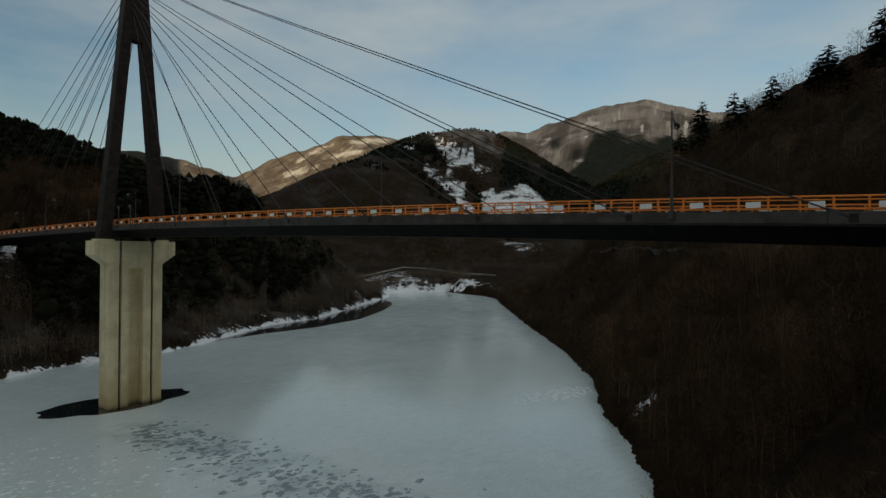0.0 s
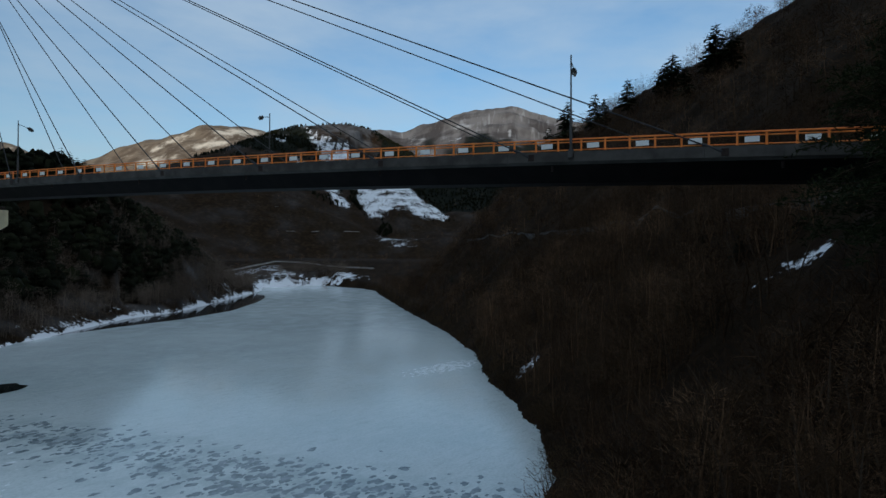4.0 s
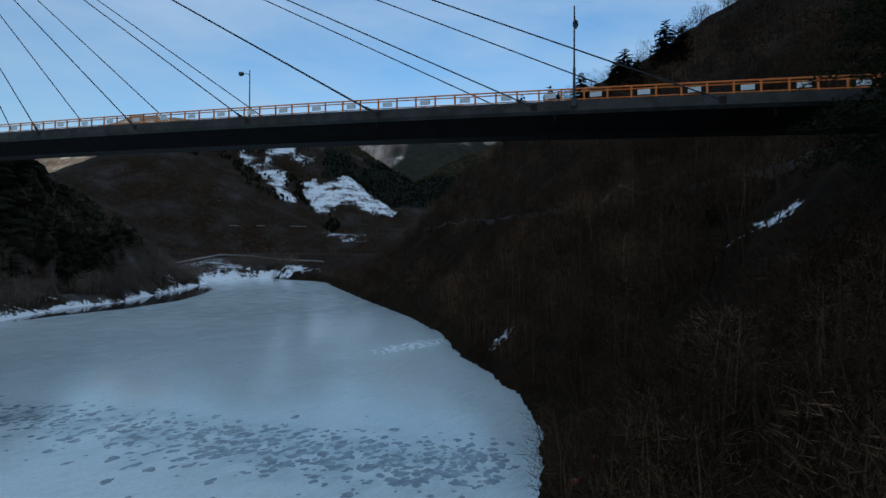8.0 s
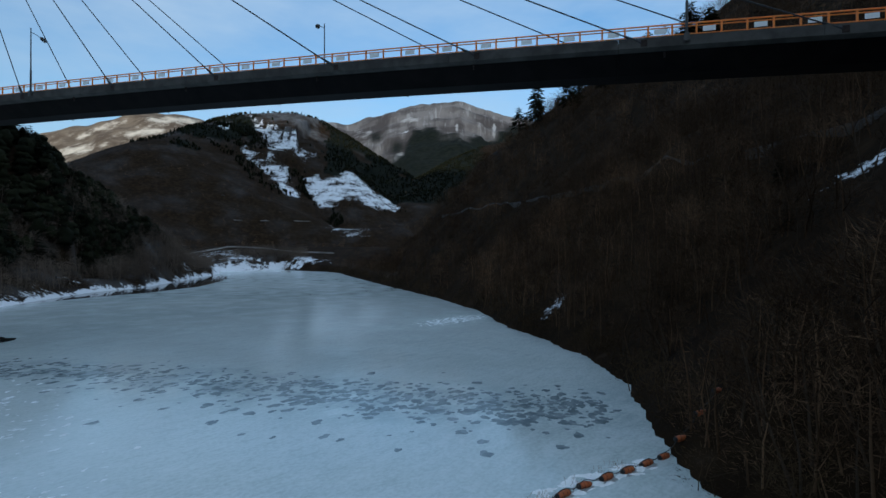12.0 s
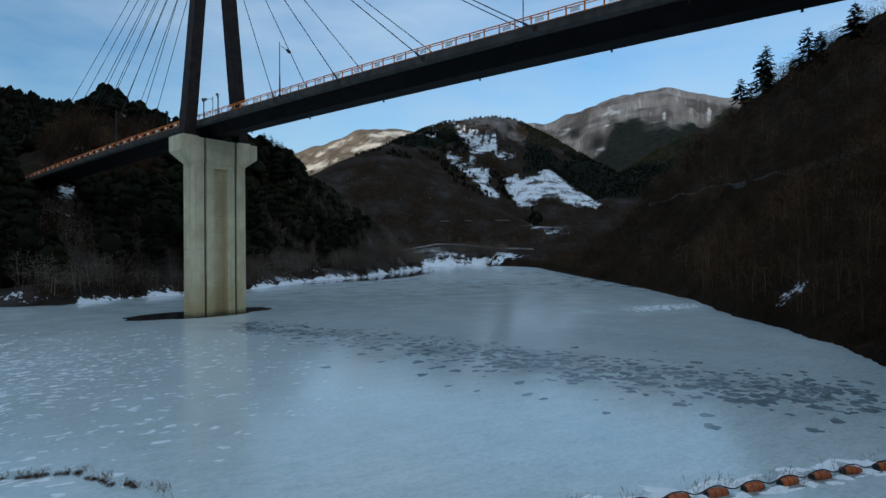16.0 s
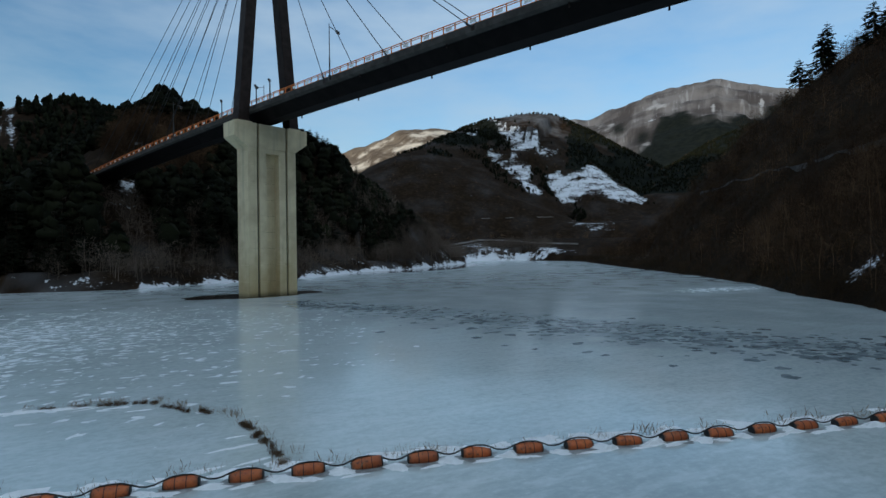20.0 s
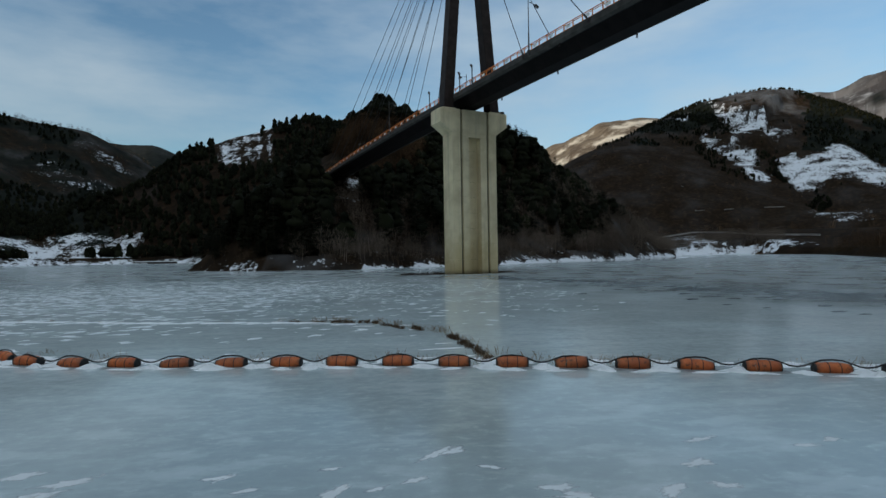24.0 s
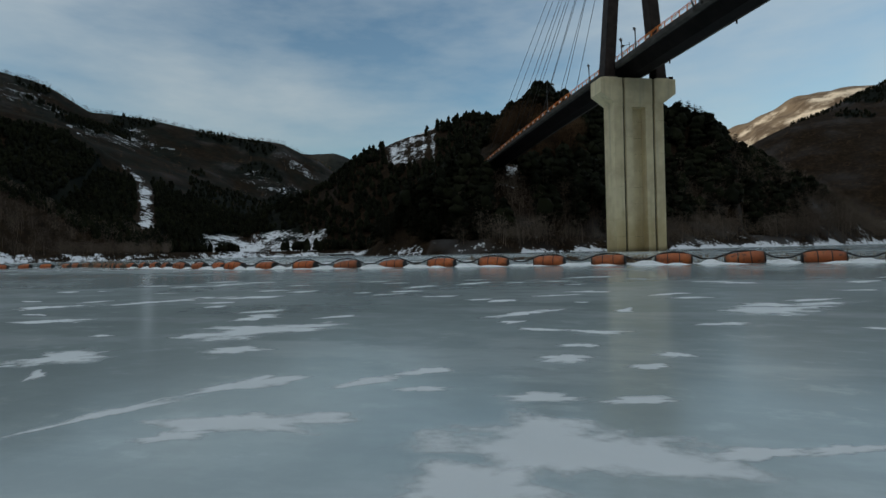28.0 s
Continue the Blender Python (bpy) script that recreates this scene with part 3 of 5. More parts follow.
def build_ground():
    az = np.radians(np.concatenate([np.arange(-66, 84, 0.33), np.arange(84, 294, 2.0)]))
    rad = [3.0]
    while rad[-1] < 4700:
        rad.append(rad[-1] + max(1.8, rad[-1] * 0.015))
    rad = np.array(rad)
    a, r = np.meshgrid(az, rad, indexing="ij")
    x, y = STATION.x + r * np.sin(a), STATION.y + r * np.cos(a)
    z = ground_z(x, y)
    cover = snow_cover(x, y, z)
    azd = np.degrees(a)
    treeline = np.interp(azd, (38, 44, 46, 47.3, 48.6, 50, 53, 55.5, 58, 62), (180, 270, 390, 530, 550, 480, 460, 510, 640, 700)) + 60 * rolling(x, y, 60, 260)
    thin = np.clip((r - 450) / 250, 0, 1) * (azd < -24) * 0.6 * np.clip(0.1 + 0.9 * rolling(x, y, 60, 430), 0, 1) * (azd > -90)
    thin = np.maximum(thin, (r > 500) * (r < 1600) * (azd > 10) * (azd < 52) * np.clip(0.03 + 0.1 * rolling(x, y, 35, 150) + 0.3 * np.clip((z - 210) / 60, 0, 1), 0, 0.5))
    pale = np.clip((r - 1600) / 300, 0, 1) * (1 - np.clip((treeline - z) / 50, 0, 1) * (azd > 38)) * (np.abs(azd) < 90)
    # the far left hill lies in shade: painted by toning down its pale ground
    pale = pale * np.where(azd < 5, 0.15, 1.0)
    straw = (azd > 5) * (azd < 33) * (r > 1600) * 1.0

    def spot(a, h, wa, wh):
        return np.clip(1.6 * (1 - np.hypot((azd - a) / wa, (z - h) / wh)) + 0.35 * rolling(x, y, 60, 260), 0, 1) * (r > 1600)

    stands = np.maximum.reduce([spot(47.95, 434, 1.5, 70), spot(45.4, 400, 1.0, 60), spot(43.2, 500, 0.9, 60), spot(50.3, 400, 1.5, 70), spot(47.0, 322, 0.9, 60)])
    # snow streaks and a sunlit zone, painted into the far mountain's colour
    painted_glow = np.maximum.reduce([spot(45.8, 319, 0.9, 80), spot(55.75, 545, 0.28, 110), spot(51.9, 520, 0.16, 80), 0.6 * spot(46.6, 600, 1.6, 60), 0.7 * spot(49.2, 395, 0.3, 90), 0.6 * spot(47.7, 350, 0.35, 70), 0.5 * spot(41.9, 550, 1.5, 90)])

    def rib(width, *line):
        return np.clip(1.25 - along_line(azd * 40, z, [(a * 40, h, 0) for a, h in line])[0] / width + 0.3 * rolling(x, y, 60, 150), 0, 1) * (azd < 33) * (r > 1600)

    # bands of sunlit snow below the crests, painted bright on the straw hill
    painted_glow = np.maximum.reduce([painted_glow, rib(24, (25.4, 488), (23.6, 476), (21.9, 456)), rib(20, (22.6, 404), (21.2, 398), (20, 388)), 0.85 * rib(11, (19.8, 454), (17.8, 426), (16.1, 375)), rib(20, (16.9, 325), (15, 309)), 0.7 * rib(10, (18.3, 335), (17.9, 328))])
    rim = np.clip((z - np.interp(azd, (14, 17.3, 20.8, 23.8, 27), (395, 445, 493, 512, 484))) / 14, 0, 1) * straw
    painted_glow = painted_glow * (1 - rim)
    shore = signed_distance(x, y, SHORE)
    thin = np.maximum(thin, 0.3 * np.clip(0.35 + 1.3 * rolling(x, y, 9, 22), 0, 1) * np.clip((22 - shore) / 12, 0, 1) * (x - 0.75 * y < 40) * (y > 30) * (x > -45))
    fir_shade = np.maximum(fir_cover(x, y) * 0.85, (azd > 40) * (azd < 75) * np.clip((r - 1400) / 200, 0, 1))
    # more of the far left hill's shade, laid on as dark fir colour
    fir_shade = np.maximum(fir_shade, 0.75 * (azd < 5) * (azd > -90) * np.clip((r - 1300) / 200, 0, 1))
    fir_shade = np.maximum(fir_shade, stands * 0.95)
    pale = pale * (1 - 0.9 * stands)
    fir_shade = np.maximum(fir_shade, 0.5 * (azd < -24) * (azd > -90) * np.clip((r - 450) / 150, 0, 1))
    na, nr = a.shape
    verts = np.concatenate([np.stack([x, y, z], -1).reshape(-1, 3), [[STATION.x, STATION.y, -1.5]]])
    i, j = np.meshgrid(np.arange(na), np.arange(nr - 1), indexing="ij")
    n = (i + 1) % na
    quads = np.stack([i * nr + j, i * nr + j + 1, n * nr + j + 1, n * nr + j], -1).reshape(-1, 4)
    fan = [(len(verts) - 1, k * nr, (k + 1) % na * nr) for k in range(na)]
    me = bpy.data.meshes.new("ground")
    me.from_pydata(verts, [], quads.tolist() + fan)
    for name, data in (("snow", cover), ("pale", pale), ("straw", straw), ("thin", thin), ("fir_shade", fir_shade), ("painted_glow", painted_glow), ("bearing", azd)):
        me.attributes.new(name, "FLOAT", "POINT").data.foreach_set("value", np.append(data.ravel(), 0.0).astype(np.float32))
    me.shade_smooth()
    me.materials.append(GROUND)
    return tagged(new("ground", me), "brown winter hills with leaf litter and patches of snow", "ground", kind="structure")


build_ground()


# ---- ice ----
BAND = [(4, -14, 5), (14, -31, 7), (22, -50, 8), (27, -63, 8.5), (32, -73, 8), (38, -80, 6)]


def build_ice():
    xs = np.concatenate([np.arange(-330, -60, 9), np.arange(-60, 60, 1.6), np.arange(60, 400, 9)])
    ys = np.concatenate([np.arange(-260, -100, 9), np.arange(-100, 20, 1.6), np.arange(20, 320, 9)])
    x, y = np.meshgrid(xs, ys, indexing="ij")
    frost = np.zeros(x.shape)
    field = np.clip(1.5 - np.hypot((x + 30) / 36, (y + 40) / 27), 0, 1)          # rimed field behind the boom
    np.maximum(frost, 0.62 * field, out=frost)
    np.maximum(frost, 0.5 * np.clip(1.3 - np.hypot((x + 14) / 22, (y + 73) / 6), 0, 1), out=frost)
    np.maximum(frost, 0.34 * np.clip((-84 - y) / 7, 0, 1) * (x < 12), out=frost)
    np.maximum(frost, 0.3 * np.clip((y - 20) / 60, 0, 1), out=frost)
    np.maximum(frost, 0.74 * np.clip(1.3 - np.hypot((x - 78) / 24, (y + 32) / 8), 0, 1), out=frost)
    bare = np.clip((-76 - y) / 10, 0, 1) * np.clip((14 - x) / 10, 0, 1)             # clear grey ice in front of the boom
    wash_d, wash_w = along_line(x, y, BAND)
    wash = np.clip(1.25 - wash_d / wash_w, 0, 1)          # the ice is greyer and wetter where it thaws
    nx, ny = x.shape
    i, j = np.meshgrid(np.arange(nx - 1), np.arange(ny - 1), indexing="ij")
    quads = np.stack([i * ny + j, (i + 1) * ny + j, (i + 1) * ny + j + 1, i * ny + j + 1], -1).reshape(-1, 4)
    me = bpy.data.meshes.new("lake_ice")
    me.from_pydata(np.stack([x, y, np.zeros(x.shape)], -1).reshape(-1, 3), [], quads.tolist())
    for name, data in (("frost", frost), ("bare", bare), ("wash", wash)):
        me.attributes.new(name, "FLOAT", "POINT").data.foreach_set("value", data.ravel().astype(np.float32))
    me.materials.append(ICE)
    tagged(new("lake_ice", me), "grey-blue frozen lake with rime and thin snow", "ice", kind="structure")


build_ice()


def blob_outline(rng, rx, ry, turn, n=40, rough=0.3):
    ph = rng.uniform(0, 6.28, 6)
    out = []
    for k in range(n):
        t = 2 * math.pi * k / n
        r = 1 + rough * (0.5 * math.sin(2 * t + ph[0]) + 0.4 * math.sin(3 * t + ph[1]) + 0.35 * math.sin(5 * t + ph[2]) + 0.3 * math.sin(8 * t + ph[3]) + 0.22 * math.sin(13 * t + ph[4]))
        x, y = rx * r * math.cos(t), ry * r * math.sin(t)
        out.append((x * math.cos(turn) - y * math.sin(turn), x * math.sin(turn) + y * math.cos(turn)))
    return out


def build_snow_patch(cx, cy, outline, z):
    """Thin snow whose cover thins out towards its rim."""
    verts, cover, n = [(cx, cy, z)], [1.0], len(outline)
    for f in (0.3, 0.55, 0.78, 1.0, 1.25):
        verts += [(cx + f * x, cy + f * y, z) for x, y in outline]
        cover += [1 - f / 1.25] * n
    faces = [(0, 1 + k, 1 + (k + 1) % n) for k in range(n)]
    for r in range(4):
        a, b = 1 + r * n, 1 + (r + 1) * n
        faces += [(a + k, b + k, b + (k + 1) % n, a + (k + 1) % n) for k in range(n)]
    me = bpy.data.meshes.new("snow_patch")
    me.from_pydata(verts, [], faces)
    me.attributes.new("cover", "FLOAT", "POINT").data.foreach_set("value", cover)
    me.materials.append(THIN_SNOW)
    return new("snow_patch", me)


def add_patch(bm, cx, cy, outline, z, drop=0.0):
    """A thin flat patch, its rim lower by drop."""
    mid = bm.verts.new((cx, cy, z))
    inner = [bm.verts.new((cx + 0.9 * x, cy + 0.9 * y, z)) for x, y in outline]
    rim = [bm.verts.new((cx + x, cy + y, z - drop)) for x, y in outline] if drop else None
    n = len(outline)
    for k in range(n):
        bm.faces.new((mid, inner[k], inner[(k + 1) % n]))
        if rim:
            bm.faces.new((inner[k], rim[k], rim[(k + 1) % n], inner[(k + 1) % n]))


# open water along the wooded bank and round the pier
bm = bmesh.new()
edge = [(26, 71), (36, 76), (46, 81), (66, 88), (91, 104.5), (115, 133), (131, 157), (137, 170), (140, 186)]
land = [(20, 76), (30, 84), (40, 94), (58, 112), (78, 128), (95, 150), (118, 175), (135, 195), (150, 215)]
e0 = [bm.verts.new((x, y, 0.006)) for x, y in edge]
l0 = [bm.verts.new((x, y, 0.006)) for x, y in land]
for k in range(len(edge) - 1):
    bm.faces.new((e0[k], e0[k + 1], l0[k + 1], l0[k]))
tagged(part("open_water", bm, WATER), "strip of dark open water along the wooded bank", "water", kind="structure")
rng = np.random.RandomState(11)
bm = bmesh.new()
add_patch(bm, 1.6, 5.0, blob_outline(rng, 13.2, 7.4, radians(14), 48, 0.12), 0.016)
tagged(part("thawed_water", bm, WATER), "dark thawed water round the foot of the pier", "water", kind="structure")

# dark thaw marks in a band across the lake
bm = bmesh.new()
count = 0
while count < 1150:
    k = rng.randint(0, len(BAND) - 1)
    f = rng.uniform()
    ax, ay, aw = BAND[k]
    bx, by, bw = BAND[k + 1]
    w = aw + (bw - aw) * f
    off = rng.normal(0, 0.42) * w
    x, y = ax + (bx - ax) * f + off * 0.85 + rng.normal(0, 0.6), ay + (by - ay) * f + off * 0.52 + rng.normal(0, 0.6)
    r = 0.16 + 0.42 * rng.uniform() ** 2.0
    add_patch(bm, x, y, blob_outline(rng, r * 1.35, r, rng.uniform(-0.4, 0.8), 12, 0.35), 0.003 + count * 0.000008)
    count += 1
for x, y, r in ((7, -49.8, 0.7), (15.4, -52.1, 0.9), (13.3, -57.1, 0.75), (17.1, -66.8, 0.6), (17.4, -68.3, 0.45), (13.3, -61.6, 0.4), (18.7, -73, 0.45), (14.5, -64, 0.35)):
    add_patch(bm, x, y, blob_outline(rng, r, r * 0.6, 0.4, 16, 0.3), 0.0145)
tagged(part("thaw_marks", bm, THAW), "scattered dark thaw marks in the lake ice", "ice mark", kind="stuff")

# snow lying on the ice in front of the boom: centre, half length, half width, turn
patch_z = 0.0006
PATCHES = [(-11.23, -95, 0.3, 0.24, 0.58), (-10.67, -93.92, 0.59, 0.36, 0.31), (-11.12, -93.16, 0.25, 0.2, 1.3), (-10.04, -95.82, 0.25, 0.07, 1.16), (-9.83, -95.42, 0.26, 0.1, 0.9),
           (-9.65, -96.02, 0.15, 0.05, 0.45), (-9.5, -95.86, 0.29, 0.12, 0.11), (-8.51, -95.92, 0.42, 0.26, 0.25), (-8.72, -96.2, 0.22, 0.17, 0.42), (-8.58, -95.44, 0.19, 0.07, 0.14),
           (-8.26, -95.42, 0.2, 0.05, 0.26), (-8.01, -95.88, 0.13, 0.05, 0.3), (-7.8, -95.82, 0.14, 0.04, 0.36), (-9.31, -95.29, 0.17, 0.06, 0.64), (-9.11, -95.06, 0.13, 0.08, 0.64)]
PATCHES += [(-9.06, -95.37, 0.12, 0.05, 0.35), (-8.5, -94.69, 0.17, 0.11, 0.29), (-8.86, -92.79, 0.38, 0.14, 0.9), (-8.32, -93.81, 0.2, 0.13, -0.2), (-8.41, -94.33, 0.11, 0.07, 0.1),
            (-6.89, -92.51, 0.56, 0.27, 0.25), (-6.28, -91.97, 0.41, 0.13, 0.32), (-7.97, -94.56, 0.11, 0.09, 0), (-12.97, -93.54, 0.42, 0.14, 0.33), (-14.39, -92.4, 0.35, 0.3, 0.7),
            (-13.47, -91.73, 0.55, 0.2, 0.9), (-10.36, -94.67, 0.22, 0.11, 0.1), (-12.51, -91.12, 0.39, 0.25, 0.69), (-9.17, -91.63, 0.23, 0.13, 0.78), (-7.46, -93.39, 0.2, 0.1, 0.28)]
PATCHES += [(-11.39, -92.72, 0.22, 0.13, 0.76), (-6.74, -92.12, 0.34, 0.2, -0.31), (-6.17, -91.57, 0.41, 0.1, 0.38), (-5.07, -91.99, 0.42, 0.11, 0.03), (-5.33, -93.05, 0.39, 0.11, 0.1),
            (-6.07, -93.05, 0.24, 0.11, -0.3), (-8.89, -93.36, 0.14, 0.07, 0.53), (-8.62, -90.98, 0.44, 0.09, 0.48), (-10.76, -89.26, 0.37, 0.14, 0.94), (-11.25, -90.41, 0.14, 0.12, 0),
            (-12.2, -92.25, 0.19, 0.09, 1.22), (-3.84, -91.41, 0.21, 0.12, -0.2), (-8.35, -91.83, 0.1, 0.06, 0.48), (-4.57, -91.01, 0.29, 0.08, -0.12), (-2.92, -89.94, 0.2, 0.11, 0)]
for x, y, a, b, turn in PATCHES:
    patch_z += 0.00001
    tagged(build_snow_patch(x, y, blob_outline(rng, a * 0.95, b * 0.95, turn, 48, 0.34), patch_z), "thin wind-shaped patch of snow on the lake ice", "snow patch", group="snow patches on the ice")

for _ in range(85):
    x, y = rng.uniform(-17, 2), -96.0 + 9.5 * rng.uniform() ** 0.9
    size = 0.04 + 0.02 * (y + 97) * rng.uniform(0.3, 1.1)
    patch_z += 0.00001
    tagged(build_snow_patch(x, y, blob_outline(rng, size * 1.9, size * 0.75, rng.normal(0.35, 0.35), 20, 0.4), patch_z), "small streak of thin snow on the lake ice", "snow patch", group="snow patches on the ice")

# flecks of rime on the ice behind the boom
bm = bmesh.new()
count = 0
while count < 4600:
    x, y = rng.uniform(-72, 8), rng.uniform(-80, -8)
    dense = 1.25 - math.hypot((x + 36) / 38, (y + 42) / 30)
    if rng.uniform() > dense + 0.03:
        continue
    r = (0.1 + 0.45 * rng.uniform() ** 1.6) * (1.2 if x < -20 else 0.85)
    add_patch(bm, x, y, blob_outline(rng, r * 1.05, r * 0.6, rng.uniform(-0.5, 1.1), 8, 0.5), 0.0022 + count * 0.000002)
    count += 1
tagged(part("rime_flecks", bm, RIME), "white flecks of rime scattered over the ice", "rime", kind="stuff")

# ---- pier ----
pier = empty("bridge_pier")
pier.matrix_world = BRIDGE
tagged(pier, "pale stained concrete bridge pier standing in the frozen lake", "pier")
W, H = 4.67, 1.9
FRONT = [(-W, -H), (-3.02, -H), (-3.02, -H + 1.6), (-2.58, -H + 1.6), (-2.58, -H), (-1.25, -H), (-1.25, -H + 1.5), (1.25, -H + 1.5), (1.25, -H), (2.58, -H), (2.58, -H + 1.6), (3.02, -H + 1.6), (3.02, -H), (W, -H)]
FULL = FRONT + [(-x, -y) for x, y in FRONT]
SOLID = [p for p in FRONT if abs(p[0]) != 1.25]
SOLID = SOLID + [(-x, -y) for x, y in SOLID]
z = -1.5
for top in (2.6, 5.5, 8.4, 11.3, 14.2, 17.1, 20.0, 22.9, 25.2):
    part("concrete_lift", prism(FULL, z, top - 0.025, 0.02), CONCRETE, pier)
    z = top
part("shaft_head", prism(SOLID, 25.2, 26.0), CONCRETE, pier)
# dark panel on the recess's back wall; its colour carries the painted shade
part("recess_panel", box((-1.24, -0.39, -1.4), (1.24, -0.3, 25.15)), RECESS_SHADE, pier, "darker concrete panel with the shade of the recess painted in")
# dark filler strips, added to make both slots read dark
for u in (-2.8, 2.8):
    part("slot_filler", box((u - 0.215, -1.45, -1.2), (u + 0.215, -0.35, 30.1)), SLOT_DARK, pier, "dark filler strip added in the slot")
# the cap: a cross-head with raked ends, cut by the two slots
bm = bmesh.new()
for x0, x1, y in ((-7.05, -3.02, 2.0), (-3.02, -2.58, 0.5), (-2.58, 2.58, 2.0), (2.58, 3.02, 0.5), (3.02, 7.05, 2.0)):
    def foot(x):
        return 25.95 + max(0.0, abs(x) - W) * 0.72
    cuts = sorted({x0, x1} | {c for c in (-W, W) if x0 < c < x1})
    for p, q in zip(cuts, cuts[1:]):
        vs = [bm.verts.new((x, s * y, zz)) for x, zz in ((p, foot(p)), (q, foot(q)), (q, 30.2), (p, 30.2)) for s in (-1, 1)]
        for f in ((0, 2, 4, 6), (1, 7, 5, 3), (0, 1, 3, 2), (2, 3, 5, 4), (4, 5, 7, 6), (6, 7, 1, 0)):
            bm.faces.new([vs[k] for k in f])
bmesh.ops.remove_doubles(bm, verts=bm.verts[:], dist=0.001)
part("pier_cap", bm, CONCRETE, pier)
for u in (-5, 5):
    part("bearing_plinth", box((u - 1.35, -1.5, 30.2), (u + 1.35, 1.5, 30.5), 0.04), CONCRETE, pier)
for u, v in ((6.2, -1.6), (6.6, -1.6), (6.75, 1.4)):
    part("anchor_bolt_box", box((u - 0.18, v - 0.15, 30.2), (u + 0.18, v + 0.15, 30.75), 0.03), STEEL, pier)

# ---- pylon ----
pylon = empty("bridge_pylon")
pylon.matrix_world = BRIDGE
tagged(pylon, "dark brown A-shaped steel pylon that carries the stay cables", "pylon")
for side in (-1, 1):
    z0 = 30.5
    for z1 in (39.7, 49, 58.4, 67.7):
        bm = bmesh.new()
        vs = []
        for zz in (z0, z1 - 0.03):
            c = 4.95 - (zz - 30.5) * 0.0845
            w, d = 0.98 - (zz - 30.5) * 0.002, 1.2 - (zz - 30.5) * 0.004
            vs.append([bm.verts.new((side * c + x, y, zz)) for x, y in ((-w, -d), (w, -d), (w, d), (-w, d))])
        for j in range(4):
            bm.faces.new((vs[0][j], vs[0][(j + 1) % 4], vs[1][(j + 1) % 4], vs[1][j]))
        bm.faces.new(vs[0][::-1])
        bm.faces.new(vs[1])
        bmesh.ops.bevel(bm, geom=[e for e in bm.edges if abs(e.verts[0].co.z - e.verts[1].co.z) > 1], offset=0.09, segments=2, affect="EDGES")
        part("leg_segment", bm, STEEL, pylon)
        z0 = z1
    part("leg_foot", box((side * 4.95 - 1.15, -1.35, 30.5), (side * 4.95 + 1.15, 1.35, 30.75), 0.05), STEEL, pylon)
bm = bmesh.new()
vs = [[bm.verts.new((x, y, zz)) for x, y in ((-w, -1.06), (w, -1.06), (w, 1.06), (-w, 1.06))] for zz, w in ((67.7, 2.72), (84.5, 1.3), (85.5, 1.2))]
for r0, r1 in zip(vs, vs[1:]):
    for j in range(4):
        bm.faces.new((r0[j], r0[(j + 1) % 4], r1[(j + 1) % 4], r1[j]))
bm.faces.new(vs[0][::-1])
bm.faces.new(vs[-1])
part("pylon_head", bm, STEEL, pylon)

# ---- deck ----
deck = empty("bridge_deck")
deck.matrix_world = BRIDGE
tagged(deck, "long bridge deck with grey kerbs over a dark box girder", "bridge deck", kind="structure")


def sweep(profile, s0, s1, step=4.0):
    bm = bmesh.new()
    n = max(1, round((s1 - s0) / step))
    rings = []
    for k in range(n + 1):
        s = s0 + (s1 - s0) * k / n
        rings.append([bm.verts.new((x, s, deck_z(s) + z)) for x, z in profile])
    m = len(profile)
    for r0, r1 in zip(rings, rings[1:]):
        for j in range(m):
            bm.faces.new((r0[j], r0[(j + 1) % m], r1[(j + 1) % m], r1[j]))
    bm.faces.new(rings[0][::-1])
    bm.faces.new(rings[-1])
    bmesh.ops.recalc_face_normals(bm, faces=bm.faces[:])
    return bm


S0, S1 = -150, 96
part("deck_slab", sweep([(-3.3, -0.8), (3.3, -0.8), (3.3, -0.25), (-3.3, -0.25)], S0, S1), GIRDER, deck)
part("roadway", sweep([(-3.3, -0.245), (3.3, -0.245), (3.3, -0.2), (-3.3, -0.2)], S0, S1), ASPHALT, deck, "asphalt roadway")
for side in (-1, 1):
    s = S0
    while s < S1:
        part("kerb_segment", sweep([(side * 3.305, -0.95), (side * 3.95, -0.8), (side * 3.95, 0), (side * 3.305, 0)], s, min(S1, s + 14.62), 3.7), FASCIA, deck)
        s += 14.65
s = S0
while s < S1:
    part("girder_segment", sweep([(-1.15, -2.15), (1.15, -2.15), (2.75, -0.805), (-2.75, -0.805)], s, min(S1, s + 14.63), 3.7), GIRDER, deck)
    s += 14.65
for s in range(-134, 95, 16):
    part("drain_pipe", tube([(3.5, s, deck_z(s) - 0.8), (3.5, s, deck_z(s) - 1.5)], 0.11, 8), STEEL, deck)
    part("drain_pipe", tube([(-3.4, s + 7, deck_z(s) - 0.8), (-3.4, s + 7, deck_z(s) - 1.25)], 0.09, 8), STEEL, deck)

# ---- railings ----
post_mesh = mesh_of("post", box((-0.055, -0.07, 0.0), (0.055, 0.07, 1.0), 0.014), ORANGE)
plate_mesh = mesh_of("reflector_plate", box((-0.012, -0.46, -0.2), (0.012, 0.46, 0.2), 0.006), PLATE)
